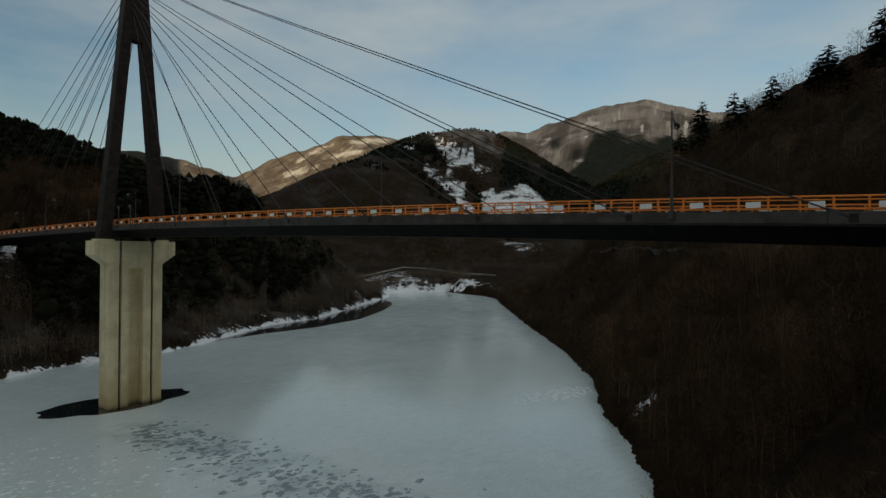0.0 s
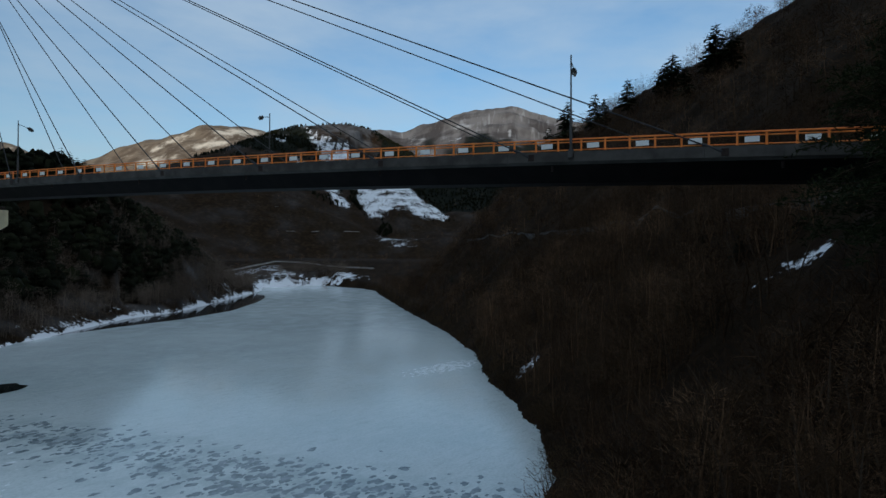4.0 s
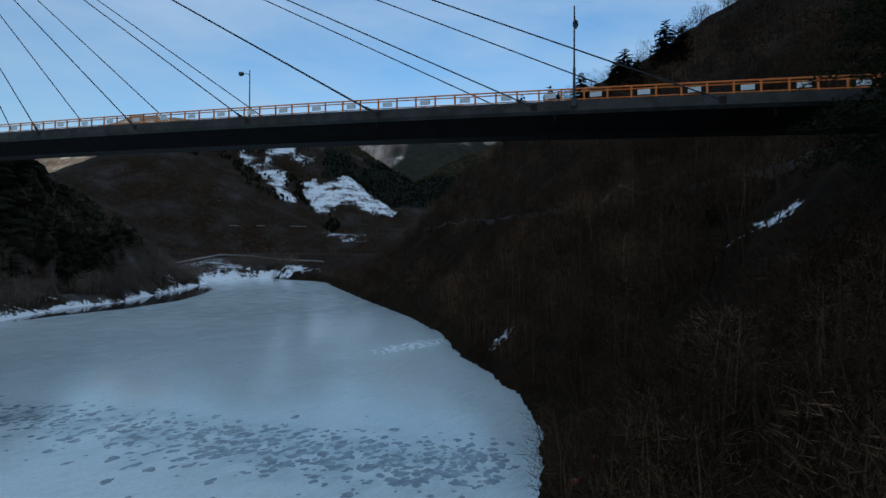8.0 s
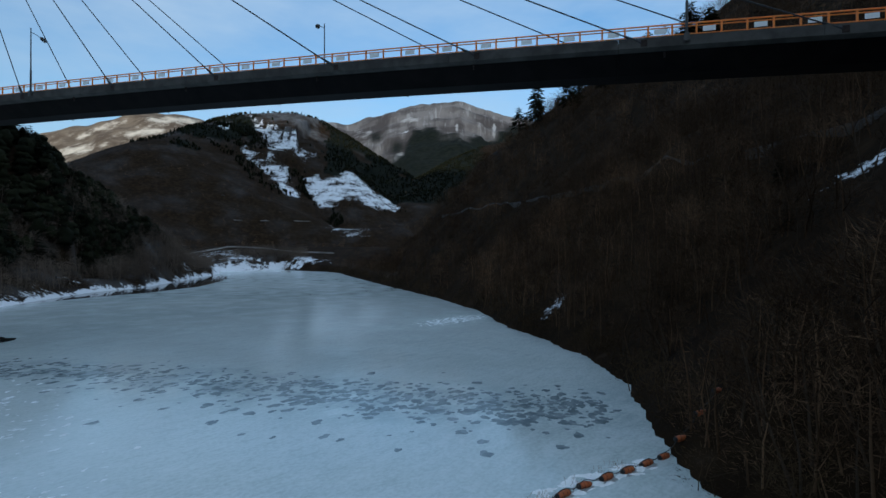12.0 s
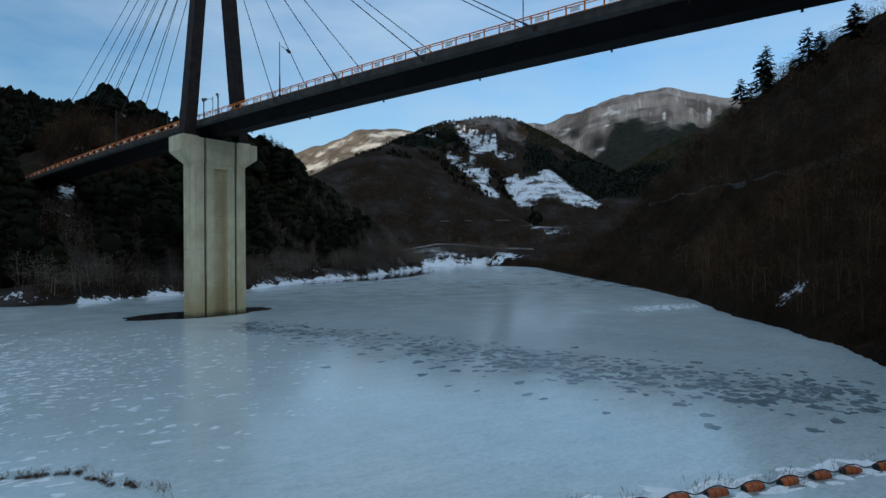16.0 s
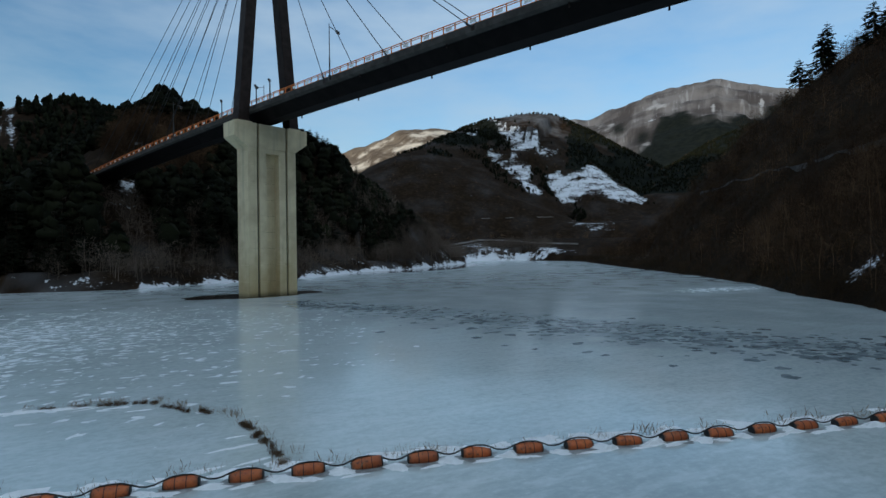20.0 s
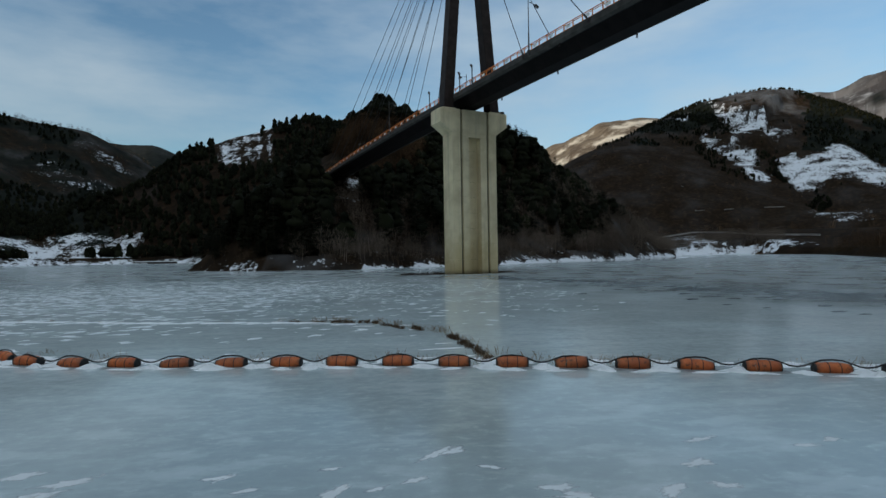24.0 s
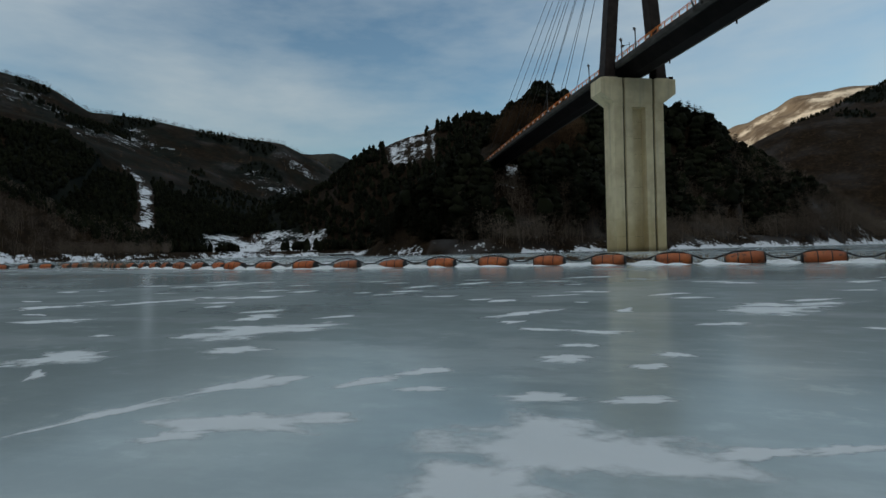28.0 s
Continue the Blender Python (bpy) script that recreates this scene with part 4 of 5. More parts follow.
for side in (-1, 1):
    rail = empty("bridge_railing")
    rail.matrix_world = BRIDGE
    tagged(rail, "orange steel bridge railing with white reflector plates", "railing", group="railings of the bridge")
    for zz, r in ((0.99, 0.062), (0.76, 0.046), (0.14, 0.046)):
        part("rail_bar", sweep([(side * 3.72 + r * math.cos(t), zz + r * math.sin(t)) for t in (radians(45 + 60 * q) for q in range(6))], S0, S1, 3.6), ORANGE, rail)
    k = 0
    s = -149.7
    while s < S1:
        piece("post", post_mesh, rail, "", Matrix.Translation((side * 3.72, s, deck_z(s))))
        if k % 2 == 0:
            m = s + 0.9
            piece("reflector_plate", plate_mesh, rail, "", Matrix.Translation((side * 3.8, m, deck_z(m) + 0.46)))
        k += 1
        s += 1.805

# ---- cables ----
ATTACH = [72.4, 73.5, 74.6, 75.9, 77.5, 79.4, 81.2]
for i, top in enumerate(ATTACH):
    for way in (-1, 1):
        for side in (-1, 1):
            s = way * (23.4 + 14.0 * i)
            if s > 94:
                continue
            a = BRIDGE @ Vector((side * 3.86, s, deck_z(s) - 0.45))
            b = BRIDGE @ Vector((side * 0.7, way * 1.0, top))
            d = (b - a).normalized()
            cable = empty("stay_cable", a)
            tagged(cable, "dark sheathed steel stay cable between deck edge and pylon", "cable", group="stay cables of the bridge")
            mid = (b - a) * 0.5 - Vector((0, 0, 0.0006 * (b - a).length))
            part("strand", tube([(0, 0, 0), mid, b - a], 0.06, 6), CABLE, cable)
            part("socket", tube([d * 0.2, d * 1.6], [0.16, 0.11], 8), CABLE, cable)
            part("anchor_box", box((-0.14, -0.25, -0.25), (0.14, 0.25, 0.3), 0.03, Matrix.Rotation(TURN, 4, "Z")), STEEL, cable)


# ---- lamps ----
def street_lamp(side, s):
    lamp = empty("street_lamp")
    lamp.matrix_world = BRIDGE @ Matrix.Translation((side * 4.02, s, deck_z(s)))
    tagged(lamp, "dark street lamp with a short arm on the bridge kerb", "street lamp", group="street lamps on the bridge")
    part("bracket", box((-0.2, -0.22, -0.55), (0.2, 0.22, 0.1), 0.03), POLE, lamp)
    part("pole", tube([(0, 0, 0.1), (0, 0, 2.6), (0, 0, 2.62), (0, 0, 7.6)], [0.11, 0.11, 0.075, 0.055], 10), POLE, lamp)
    x = -side
    part("arm", tube([(0, 0, 7.1), (x * 0.5, 0, 7.05), (x * 1.25, 0, 6.8)], [0.045, 0.04, 0.035], 6), POLE, lamp)
    head = part("lamp_head", tube([(x * 1.1, 0, 6.9), (x * 1.25, 0, 6.84), (x * 1.6, 0, 6.68), (x * 1.85, 0, 6.6)], [0.07, 0.2, 0.24, 0.1], 10), POLE, lamp)
    part("lens", tube([(x * 1.3, 0, 6.66), (x * 1.72, 0, 6.5)], [0.14, 0.12], 8), GLASS, head, "pale lamp glass")


for side, s in ((-1, -96.6), (-1, -24.9), (-1, 31.6), (1, -59.6), (1, 8.0), (1, 75.0)):
    street_lamp(side, s)


def flood_light(side, s):
    f = empty("flood_light")
    f.matrix_world = BRIDGE @ Matrix.Translation((side * 4.0, s, deck_z(s)))
    tagged(f, "dark floodlight on a short post at the bridge railing", "floodlight", group="floodlights round the pylon")
    part("post", tube([(0, 0, -0.4), (0, 0, 2.7)], 0.1, 8), POLE, f)
    part("yoke", tube([(0, -0.3, 3.05), (0, -0.25, 2.75), (0, 0.25, 2.75), (0, 0.3, 3.05)], 0.04, 5), POLE, f)
    part("lamp_can", tube([(0, 0, 2.75), (0, 0.22, 3.1), (0, 0.34, 3.3)], [0.1, 0.2, 0.22], 10), POLE, f)


for side, s in ((-1, 9.0), (-1, -3.8), (-1, -8.3)):
    flood_light(side, s)

# ---- boom ----
BOOM = [(36, -90.5), (33, -89.3), (30.6, -88.2), (26, -87), (22, -85.7), (17.2, -84.7), (12, -83.4), (6.4, -82), (0.5, -80.4), (-5.3, -79.2), (-9.1, -78.45), (-17, -77.6), (-20.8, -77), (-22.8, -76.4), (-24.4, -75.2), (-26.2, -74.3), (-28.8, -73), (-32.2, -70.8), (-36.7, -68.3), (-42, -64.2), (-48.6, -61.5), (-53, -62), (-62, -66), (-80, -77)]


def resample(line, step, phase_at):
    pts, lengths = [Vector((*p, 0)) for p in line], [0.0]
    for a, b in zip(pts, pts[1:]):
        lengths.append(lengths[-1] + (b - a).length)
    out, start = [], lengths[phase_at] % step
    s = start
    while s < lengths[-1]:
        k = max(i for i in range(len(lengths) - 1) if lengths[i] <= s)
        d = (pts[k + 1] - pts[k]).normalized()
        out.append((pts[k] + d * (s - lengths[k]), math.atan2(d.y, d.x)))
        s += step
    return out


bm = bmesh.new()
add_tube(bm, [(x, 0, 0) for x in (-0.54, -0.52, -0.44, -0.27, -0.09, 0.09, 0.27, 0.44, 0.52, 0.54)], [0.13, 0.165, 0.19, 0.215, 0.225, 0.225, 0.215, 0.19, 0.165, 0.13], 16)
float_mesh = mesh_of("float_body", bm, FLOAT)
for p in float_mesh.polygons:
    p.use_smooth = True
strap_mesh = mesh_of("strap", tube([(-0.013, 0, 0), (0.013, 0, 0)], 0.229, 16), STRAP)
end_mesh = mesh_of("end_cap", tube([(-0.03, 0, 0), (0.0, 0, 0), (0.02, 0, 0)], [0.18, 0.175, 0.1], 14), STRAP)
places = [(p + Vector((0, 0, max(0.0, float(ground_z(np.array([p.x]), np.array([p.y]))[0]) + 0.1))), turn) for p, turn in resample(BOOM, 1.975, 10)]
for k, (p, turn) in enumerate(places):
    f = empty("boom_float")
    m = Matrix.Translation((p.x, p.y, p.z + 0.1 + rng.uniform(-0.03, 0.03))) @ Matrix.Rotation(turn + rng.normal(0, 0.05), 4, "Z") @ Matrix.Rotation(rng.normal(0, 0.05), 4, "Y") @ Matrix.Rotation(rng.uniform(0, 6), 4, "X")
    f.matrix_world = m
    tagged(f, "weathered orange plastic float frozen into the ice", "float", group="floats of the boom")
    piece("float_body", float_mesh, f)
    for x in (-0.17, 0.17):
        piece("strap", strap_mesh, f, "", Matrix.Translation((x, 0, 0)))
    piece("end_cap", end_mesh, f, "dark stained end", Matrix.Translation((0.535, 0, 0)))
    piece("end_cap", end_mesh, f, "dark stained end", Matrix.Translation((-0.535, 0, 0)) @ Matrix.Rotation(math.pi, 4, "Z"))
bm = bmesh.new()
rope = []
for (p, turn), (q, _) in zip(places, places[1:]):
    d = (q - p).normalized()
    rope += [p + d * -0.3 + Vector((0, 0, 0.355)), p + d * 0.3 + Vector((0, 0, 0.355)), (p + q) / 2 + d * -0.2 + Vector((0, 0, 0.17)), (p + q) / 2 + d * 0.2 + Vector((0, 0, 0.17))]
fine = []
for k in range(len(rope) - 3):
    for f in (0.0, 0.5):
        a, b, c, d = rope[k:k + 4]
        fine.append(0.5 * (2 * b + (c - a) * f + (2 * a - 5 * b + 4 * c - d) * f * f + (3 * b - a - 3 * c + d) * f ** 3))
add_tube(bm, fine, 0.028, 6)
tagged(part("boom_rope", bm, STRAP), "black rope that links the floats of the boom", "rope")
def add_mound(bm, cx, cy, outline, h):
    """A soft low drift, highest in its middle."""
    n = len(outline)
    rings = [[bm.verts.new((cx + f * x, cy + f * y, h * (0.5 + 0.5 * math.cos(math.pi * f)) - 0.004 * (f == 1))) for x, y in outline] for f in (0.2, 0.45, 0.65, 0.82, 1.0)]
    bm.faces.new(rings[0])
    for r0, r1 in zip(rings, rings[1:]):
        for k in range(n):
            bm.faces.new((r0[k], r1[k], r1[(k + 1) % n], r0[(k + 1) % n]))


bm = bmesh.new()
slush = bmesh.new()
lift = 0.0
for (p, turn), (q, _) in zip(places, places[1:]):
    if -34 < p.x < 29:
        along, near = Vector((math.cos(turn), math.sin(turn), 0)), Vector((-math.sin(turn), math.cos(turn), 0))
        lift += 0.00003
        add_patch(slush, p.x + near.x * 0.1, p.y + near.y * 0.1, blob_outline(rng, 0.9, 0.5, turn, 22, 0.25), 0.005 + lift)
        mid = (p + q) / 2
        for _ in range(2):
            c = mid + along * rng.uniform(-0.25, 0.25) + near * rng.uniform(0.1, 0.4)
            add_mound(bm, c.x, c.y, blob_outline(rng, rng.uniform(0.35, 0.65), rng.uniform(0.16, 0.34), turn + rng.normal(0, 0.3), 20, 0.3), rng.uniform(0.07, 0.16))
        c = p + along * rng.uniform(-0.5, 0.5) + near * rng.uniform(0.42, 0.62)
        add_mound(bm, c.x, c.y, blob_outline(rng, rng.uniform(0.4, 0.8), rng.uniform(0.1, 0.22), turn + rng.normal(0, 0.15), 20, 0.3), rng.uniform(0.03, 0.08))
        for _ in range(2):
            c = p + along * rng.uniform(-0.9, 0.9) - near * rng.uniform(0.35, 1.1)
            add_mound(bm, c.x, c.y, blob_outline(rng, rng.uniform(0.5, 1.2), rng.uniform(0.2, 0.5), turn + rng.normal(0, 0.25), 20, 0.35), rng.uniform(0.03, 0.09))
tagged(part("boom_slush", slush, SLUSH), "grey-brown slush frozen round the floats", "slush", kind="stuff")
tagged(part("boom_snow", bm, SNOW), "low snow drifts banked against the floats", "snow", kind="stuff")

# ---- reeds, the old pressure crack ----
CRACK = [(-44, -61), (-31.6, -62.3), (-27.7, -63.2), (-23.2, -64.6), (-17.3, -65.4), (-14.7, -65.9), (-10.7, -66.8), (-9.9, -68), (-9, -69.2), (-7.3, -71.1), (-6.5, -73.6), (-6.4, -74.8), (-6.1, -76), (-5.9, -78.2)]
bm = bmesh.new()
bs = bmesh.new()


def tuft(bm, x, y, n, h, spread):
    for _ in range(n):
        t, r = rng.uniform(0, 6.28), rng.uniform(0, spread)
        px, py = x + r * math.cos(t), y + r * math.sin(t)
        lean, hh = rng.normal(0, 0.2, 2), h * rng.uniform(0.15, 1.0)
        w = rng.uniform(0.0009, 0.0022)
        a = rng.uniform(0, 3.14)
        v = [(px - w * math.cos(a), py - w * math.sin(a), 0), (px + w * math.cos(a), py + w * math.sin(a), 0), (px + hh * lean[0] * 0.4 + w * 0.7, py + hh * lean[1] * 0.4, hh * 0.6), (px + hh * lean[0], py + hh * lean[1], hh)]
        v = [bm.verts.new(c) for c in v]
        bm.faces.new((v[0], v[1], v[2]))
        bm.faces.new((v[0], v[2], v[3]))


clumps = bmesh.new()
for p, turn in resample(CRACK, 0.42, 0):
    if p.x > -16:
        if rng.uniform() < 0.8:
            tuft(bm, p.x + rng.normal(0.1, 0.2), p.y + rng.normal(0.2, 0.2), rng.randint(20, 60), rng.uniform(0.15, 0.45), 0.4)
        if rng.uniform() < 0.7:
            tuft(clumps, p.x + rng.normal(0, 0.1), p.y + rng.normal(0, 0.1), rng.randint(220, 420), rng.uniform(0.14, 0.28), 0.22)
    elif rng.uniform() < 0.2:
        tuft(bm, p.x, p.y, rng.randint(18, 50), rng.uniform(0.1, 0.3), 0.25)
        tuft(clumps, p.x, p.y, rng.randint(10, 40), rng.uniform(0.06, 0.14), 0.15)
    if p.x < -13.5 and rng.uniform() < 0.9:
        add_mound(bs, p.x + rng.normal(0, 0.2), p.y - 0.2 + rng.normal(0, 0.1), blob_outline(rng, rng.uniform(0.5, 1.3), rng.uniform(0.14, 0.32), turn + rng.normal(0, 0.1), 20, 0.3), rng.uniform(0.02, 0.05))
    elif rng.uniform() < 0.12:
        add_mound(bs, p.x - rng.uniform(0.3, 1.2), p.y - rng.uniform(0.1, 0.4), blob_outline(rng, rng.uniform(0.3, 1.0), rng.uniform(0.08, 0.2), 0.25 + rng.normal(0, 0.15), 20, 0.35), rng.uniform(0.01, 0.03))
tagged(part("reed_clumps", clumps, DARK_REED), "short dark brown reed clumps along a crack in the ice", "reeds", kind="stuff")
for p, turn in places:
    if -36 < p.x < 27 and rng.uniform() < (0.95 if p.x > -1 else 0.5):
        for _ in range(3):
            tuft(bm, p.x + rng.normal(0, 0.7), p.y + rng.uniform(0.3, 1.2), rng.randint(26, 60), rng.uniform(0.12, 0.45 if p.x < -1 else 0.65), 0.8)
    if -46 < p.x < -34:
        for _ in range(5):
            tuft(bm, p.x + rng.normal(0, 0.8), p.y + rng.normal(0, 0.5), 30, rng.uniform(0.3, 0.7), 0.5)
tagged(part("dry_reeds", bm, REED), "thin dry reeds standing in the ice", "reeds", kind="stuff")
tagged(part("crack_snow", bs, SNOW), "narrow snow ridges along a crack in the ice", "snow", kind="stuff")


# ---- roads on the hillsides ----
def ground_at(x, y):
    return float(ground_z(np.array([x]), np.array([y]))[0])


def roadside(name, label, line, height, thick, broken=0.0, mat=ROADSIDE, step=12.0, level=None):
    road = empty(name)
    tagged(road, label, "guard rail", kind="structure")
    pts = resample(line, step, 0)
    for (p, _), (q, _) in zip(pts, pts[1:]):
        if rng.uniform() < broken:
            continue
        a, b = p.copy(), q.copy()
        a.z, b.z = ground_at(a.x, a.y), ground_at(b.x, b.y)
        foot = -0.5
        if level is not None:      # a road cut into the slope at one level
            foot = min(a.z, b.z) - level - 0.6
            a.z, b.z = max(level, a.z), max(level, b.z)
            foot = min(foot, -0.5)
        bm = bmesh.new()
        n = (b - a).cross(Vector((0, 0, 1))).normalized() * thick / 2
        vs = [bm.verts.new(v + w + Vector((0, 0, h))) for v in (a, b) for w in (n, -n) for h in (foot, height)]
        for f in ((0, 1, 3, 2), (4, 6, 7, 5), (0, 4, 5, 1), (2, 3, 7, 6), (0, 2, 6, 4), (1, 5, 7, 3)):
            bm.faces.new([vs[k] for k in f])
        part("rail_panel", bm, mat, road)


roadside("valley_road_rail", "pale guard rail along the valley road", [(158, 276), (172, 281), (212, 305), (228, 278), (242, 246), (258, 226)], 1.1, 0.3, 0.0, ROADSIDE, 5.0)
roadside("terrace_road_rail", "pale guard rail of a road on the terrace", [(379, 598), (459, 574), (482, 565)], 0.6, 0.4, 0.6)
contour = []
for step in range(34):      # the road keeps to one level along the slope
    az = radians(93 - 1.3 * step)
    lo, hi = 40.0, 260.0
    for _ in range(24):
        r = (lo + hi) / 2
        if ground_at(STATION.x + r * math.sin(az), STATION.y + r * math.cos(az)) < 29.5:
            lo = r
        else:
            hi = r
    contour.append((STATION.x + lo * math.sin(az), STATION.y + lo * math.cos(az)))
bends = [math.atan2(x - STATION.x, y - STATION.y) for x, y in contour]
smooth = np.polyval(np.polyfit(bends, [math.hypot(x - STATION.x, y - STATION.y) for x, y in contour], 4), bends)
contour = [(STATION.x + r * math.sin(a), STATION.y + r * math.cos(a)) for a, r in zip(bends, smooth)]
roadside("hillside_road_rail", "dull guard rail of a road along the wooded slope", contour, 0.5, 0.15, 0.12, DULL_RAIL, 4.0, level=29.5)
q = empty("shore_wall")
tagged(q, "low dark retaining wall at the snowy cove", "wall", kind="structure")
part("wall_body", box((-15, -0.6, -0.5), (15, 0.6, 1.1), 0.05), STEEL, q)
part("wall_snow", box((-15, -0.55, 1.1), (15, 1.4, 1.5), 0.1), SNOW, q, "snow cap")
q.matrix_world = Matrix.Translation((-163, 243, 0)) @ Matrix.Rotation(radians(-9), 4, "Z")

# ---- trees ----
TR = np.random.RandomState(21)


def strip(bm, pts, w0, w1, flat=None):
    """A thin twig: a tapering ribbon of triangles."""
    a, b = Vector(pts[0]), Vector(pts[-1])
    side = (b - a).cross(flat or Vector((TR.normal(), TR.normal(), TR.normal()))).normalized()
    prev = None
    for k, p in enumerate(pts):
        p = Vector(p)
        w = w0 + (w1 - w0) * k / (len(pts) - 1)
        cur = (bm.verts.new(p - side * w), bm.verts.new(p + side * w))
        if prev:
            bm.faces.new((prev[0], prev[1], cur[1], cur[0]))
        prev = cur


def bent(a, d, length, n, wander, up):
    pts, p, d = [Vector(a)], Vector(a), Vector(d).normalized()
    for _ in range(n):
        d = (d + Vector((TR.normal(0, wander), TR.normal(0, wander), TR.normal(0, wander) + up))).normalized()
        p = p + d * length / n
        pts.append(p.copy())
    return pts


def bare_tree_meshes(h, limbs, twigs, mat, spread=0.9, stems=1):
    """Trunk and crown of a leafless tree."""
    bt, bc = bmesh.new(), bmesh.new()
    for st in range(stems):
        lean = Vector((TR.normal(0, 0.12 + 0.16 * (stems > 1)), TR.normal(0, 0.12 + 0.16 * (stems > 1)), 1))
        trunk = bent((TR.normal(0, 0.15 * (stems - 1)), TR.normal(0, 0.15 * (stems - 1)), -0.5), lean, h * TR.uniform(0.75, 0.95), 6, 0.08, 0.04)
        r0 = h * 0.0135
        add_tube(bt, trunk, [r0 * (1 - 0.14 * k) for k in range(7)], 5)
        for _ in range(max(3, limbs // stems)):
            f = TR.uniform(0.22, 1.0)
            k = min(5, int(f * 6))
            a = trunk[k].lerp(trunk[k + 1], f * 6 - k if f < 1 else 1)
            t = TR.uniform(0, 6.28)
            d = Vector((math.cos(t), math.sin(t), TR.uniform(0.15, 0.95)))
            limb = bent(a, d, h * TR.uniform(0.25, 0.45) * (1.25 - 0.6 * f) * spread, 4, 0.2, 0.12)
            add_tube(bc, limb, [r0 * 0.42 * (1 - 0.2 * q) for q in range(5)], 3, False)
            for _ in range(4):
                q = TR.randint(1, 5)
                sub = bent(limb[q], limb[q] - limb[q - 1] + Vector((TR.normal(0, 0.5), TR.normal(0, 0.5), TR.normal(0.2, 0.3))), h * TR.uniform(0.12, 0.22), 3, 0.25, 0.1)
                strip(bc, sub, r0 * 0.2, r0 * 0.08)
                for _ in range(twigs):
                    w = TR.randint(0, 4)
                    tw = bent(sub[w], Vector((TR.normal(), TR.normal(), TR.normal(0.5, 0.7))), h * TR.uniform(0.05, 0.12), 2, 0.3, 0.1)
                    strip(bc, tw, r0 * 0.1, r0 * 0.05)
    return mesh_of("trunk", bt, BARK), mesh_of("crown", bc, mat)


def fuzz_tree_meshes(h, n, mat, width=0.34, w=0.045):
    """A leafless tree for the distance: a trunk and a crown of loose thin boughs."""
    bt, bc = bmesh.new(), bmesh.new()
    add_tube(bt, [(0, 0, -0.5), (TR.normal(0, 0.3), TR.normal(0, 0.3), h * 0.45), (TR.normal(0, 0.5), TR.normal(0, 0.5), h * 0.9)], [h * 0.014, h * 0.01, h * 0.003], 4, False)
    for _ in range(n):
        f = TR.uniform(0.15, 0.92)
        t, r = TR.uniform(0, 6.28), h * width * math.sqrt(TR.uniform(0, 1)) * math.sin(math.pi * (0.12 + 0.8 * f)) ** 0.7
        p = Vector((r * math.cos(t), r * math.sin(t), h * f))
        d = Vector((math.cos(t) * TR.uniform(0.2, 1.0) + TR.normal(0, 0.35), math.sin(t) * TR.uniform(0.2, 1.0) + TR.normal(0, 0.35), TR.uniform(-0.1, 0.9))).normalized()
        side = d.cross(Vector((TR.normal(), TR.normal(), TR.normal()))).normalized() * w * TR.uniform(0.5, 1.3)
        q = p + d * h * TR.uniform(0.07, 0.2)
        bc.faces.new([bc.verts.new(c) for c in (p - side, p + side, q)])
    return mesh_of("trunk", bt, BARK), mesh_of("crown", bc, mat)


def conifer_meshes(h, tiers, per, width, mat, fingers=3, bare=0.12, finger=1.0):
    """Trunk and crown of a cedar or pine."""
    bt, bc = bmesh.new(), bmesh.new()
    add_tube(bt, [(0, 0, -0.6), (0.02 * h * TR.normal(0, 0.3), 0, h * 0.5), (0, 0, h * 0.97)], [h * 0.016, h * 0.011, h * 0.002], 6)
    for k in range(tiers):
        f = k / (tiers - 1)
        z = h * (bare + (0.98 - bare) * f)
        reach = h * width * (1 - f) ** 0.62 * (0.55 + 0.45 * min(1, f * 6)) + h * 0.012
        for j in range(per):
            t = 2 * math.pi * j / per + k * 1.7 + TR.uniform(-0.4, 0.4)
            r = reach * TR.uniform(0.6, 1.15)
            out = Vector((math.cos(t), math.sin(t), 0))
            side = Vector((-math.sin(t), math.cos(t), 0))
            rise = TR.uniform(-0.35, 0.1) - 0.12 * (1 - f)
            tip = out * r + Vector((0, 0, z + rise * r))
            base = Vector((0, 0, z))
            w = r * TR.uniform(0.2, 0.32) * (0.3 + 0.7 * finger)
            mid = base.lerp(tip, 0.55) + Vector((0, 0, 0.06 * r))
            vs = [bc.verts.new(c) for c in (base, mid + side * w - Vector((0, 0, 0.09 * r)), tip, mid - side * w - Vector((0, 0, 0.09 * r)), mid)]
            for a, b in ((0, 1), (1, 2), (2, 3), (3, 0)):
                bc.faces.new((vs[4], vs[a], vs[b]))
            for _ in range(fingers):
                q = base.lerp(tip, TR.uniform(0.35, 0.95))
                e = q + side * TR.uniform(-1, 1) * w * 1.7 * finger + out * r * 0.2 * finger + Vector((0, 0, TR.uniform(-0.2, 0.05) * r))
                g = (e - q).cross(Vector((0, 0, 1))) * 0.28 * (0.4 + 0.6 * finger)
                bc.faces.new([bc.verts.new(c) for c in (q - g, q + g, e)])
    return mesh_of("trunk", bt, BARK), mesh_of("crown", bc, mat)


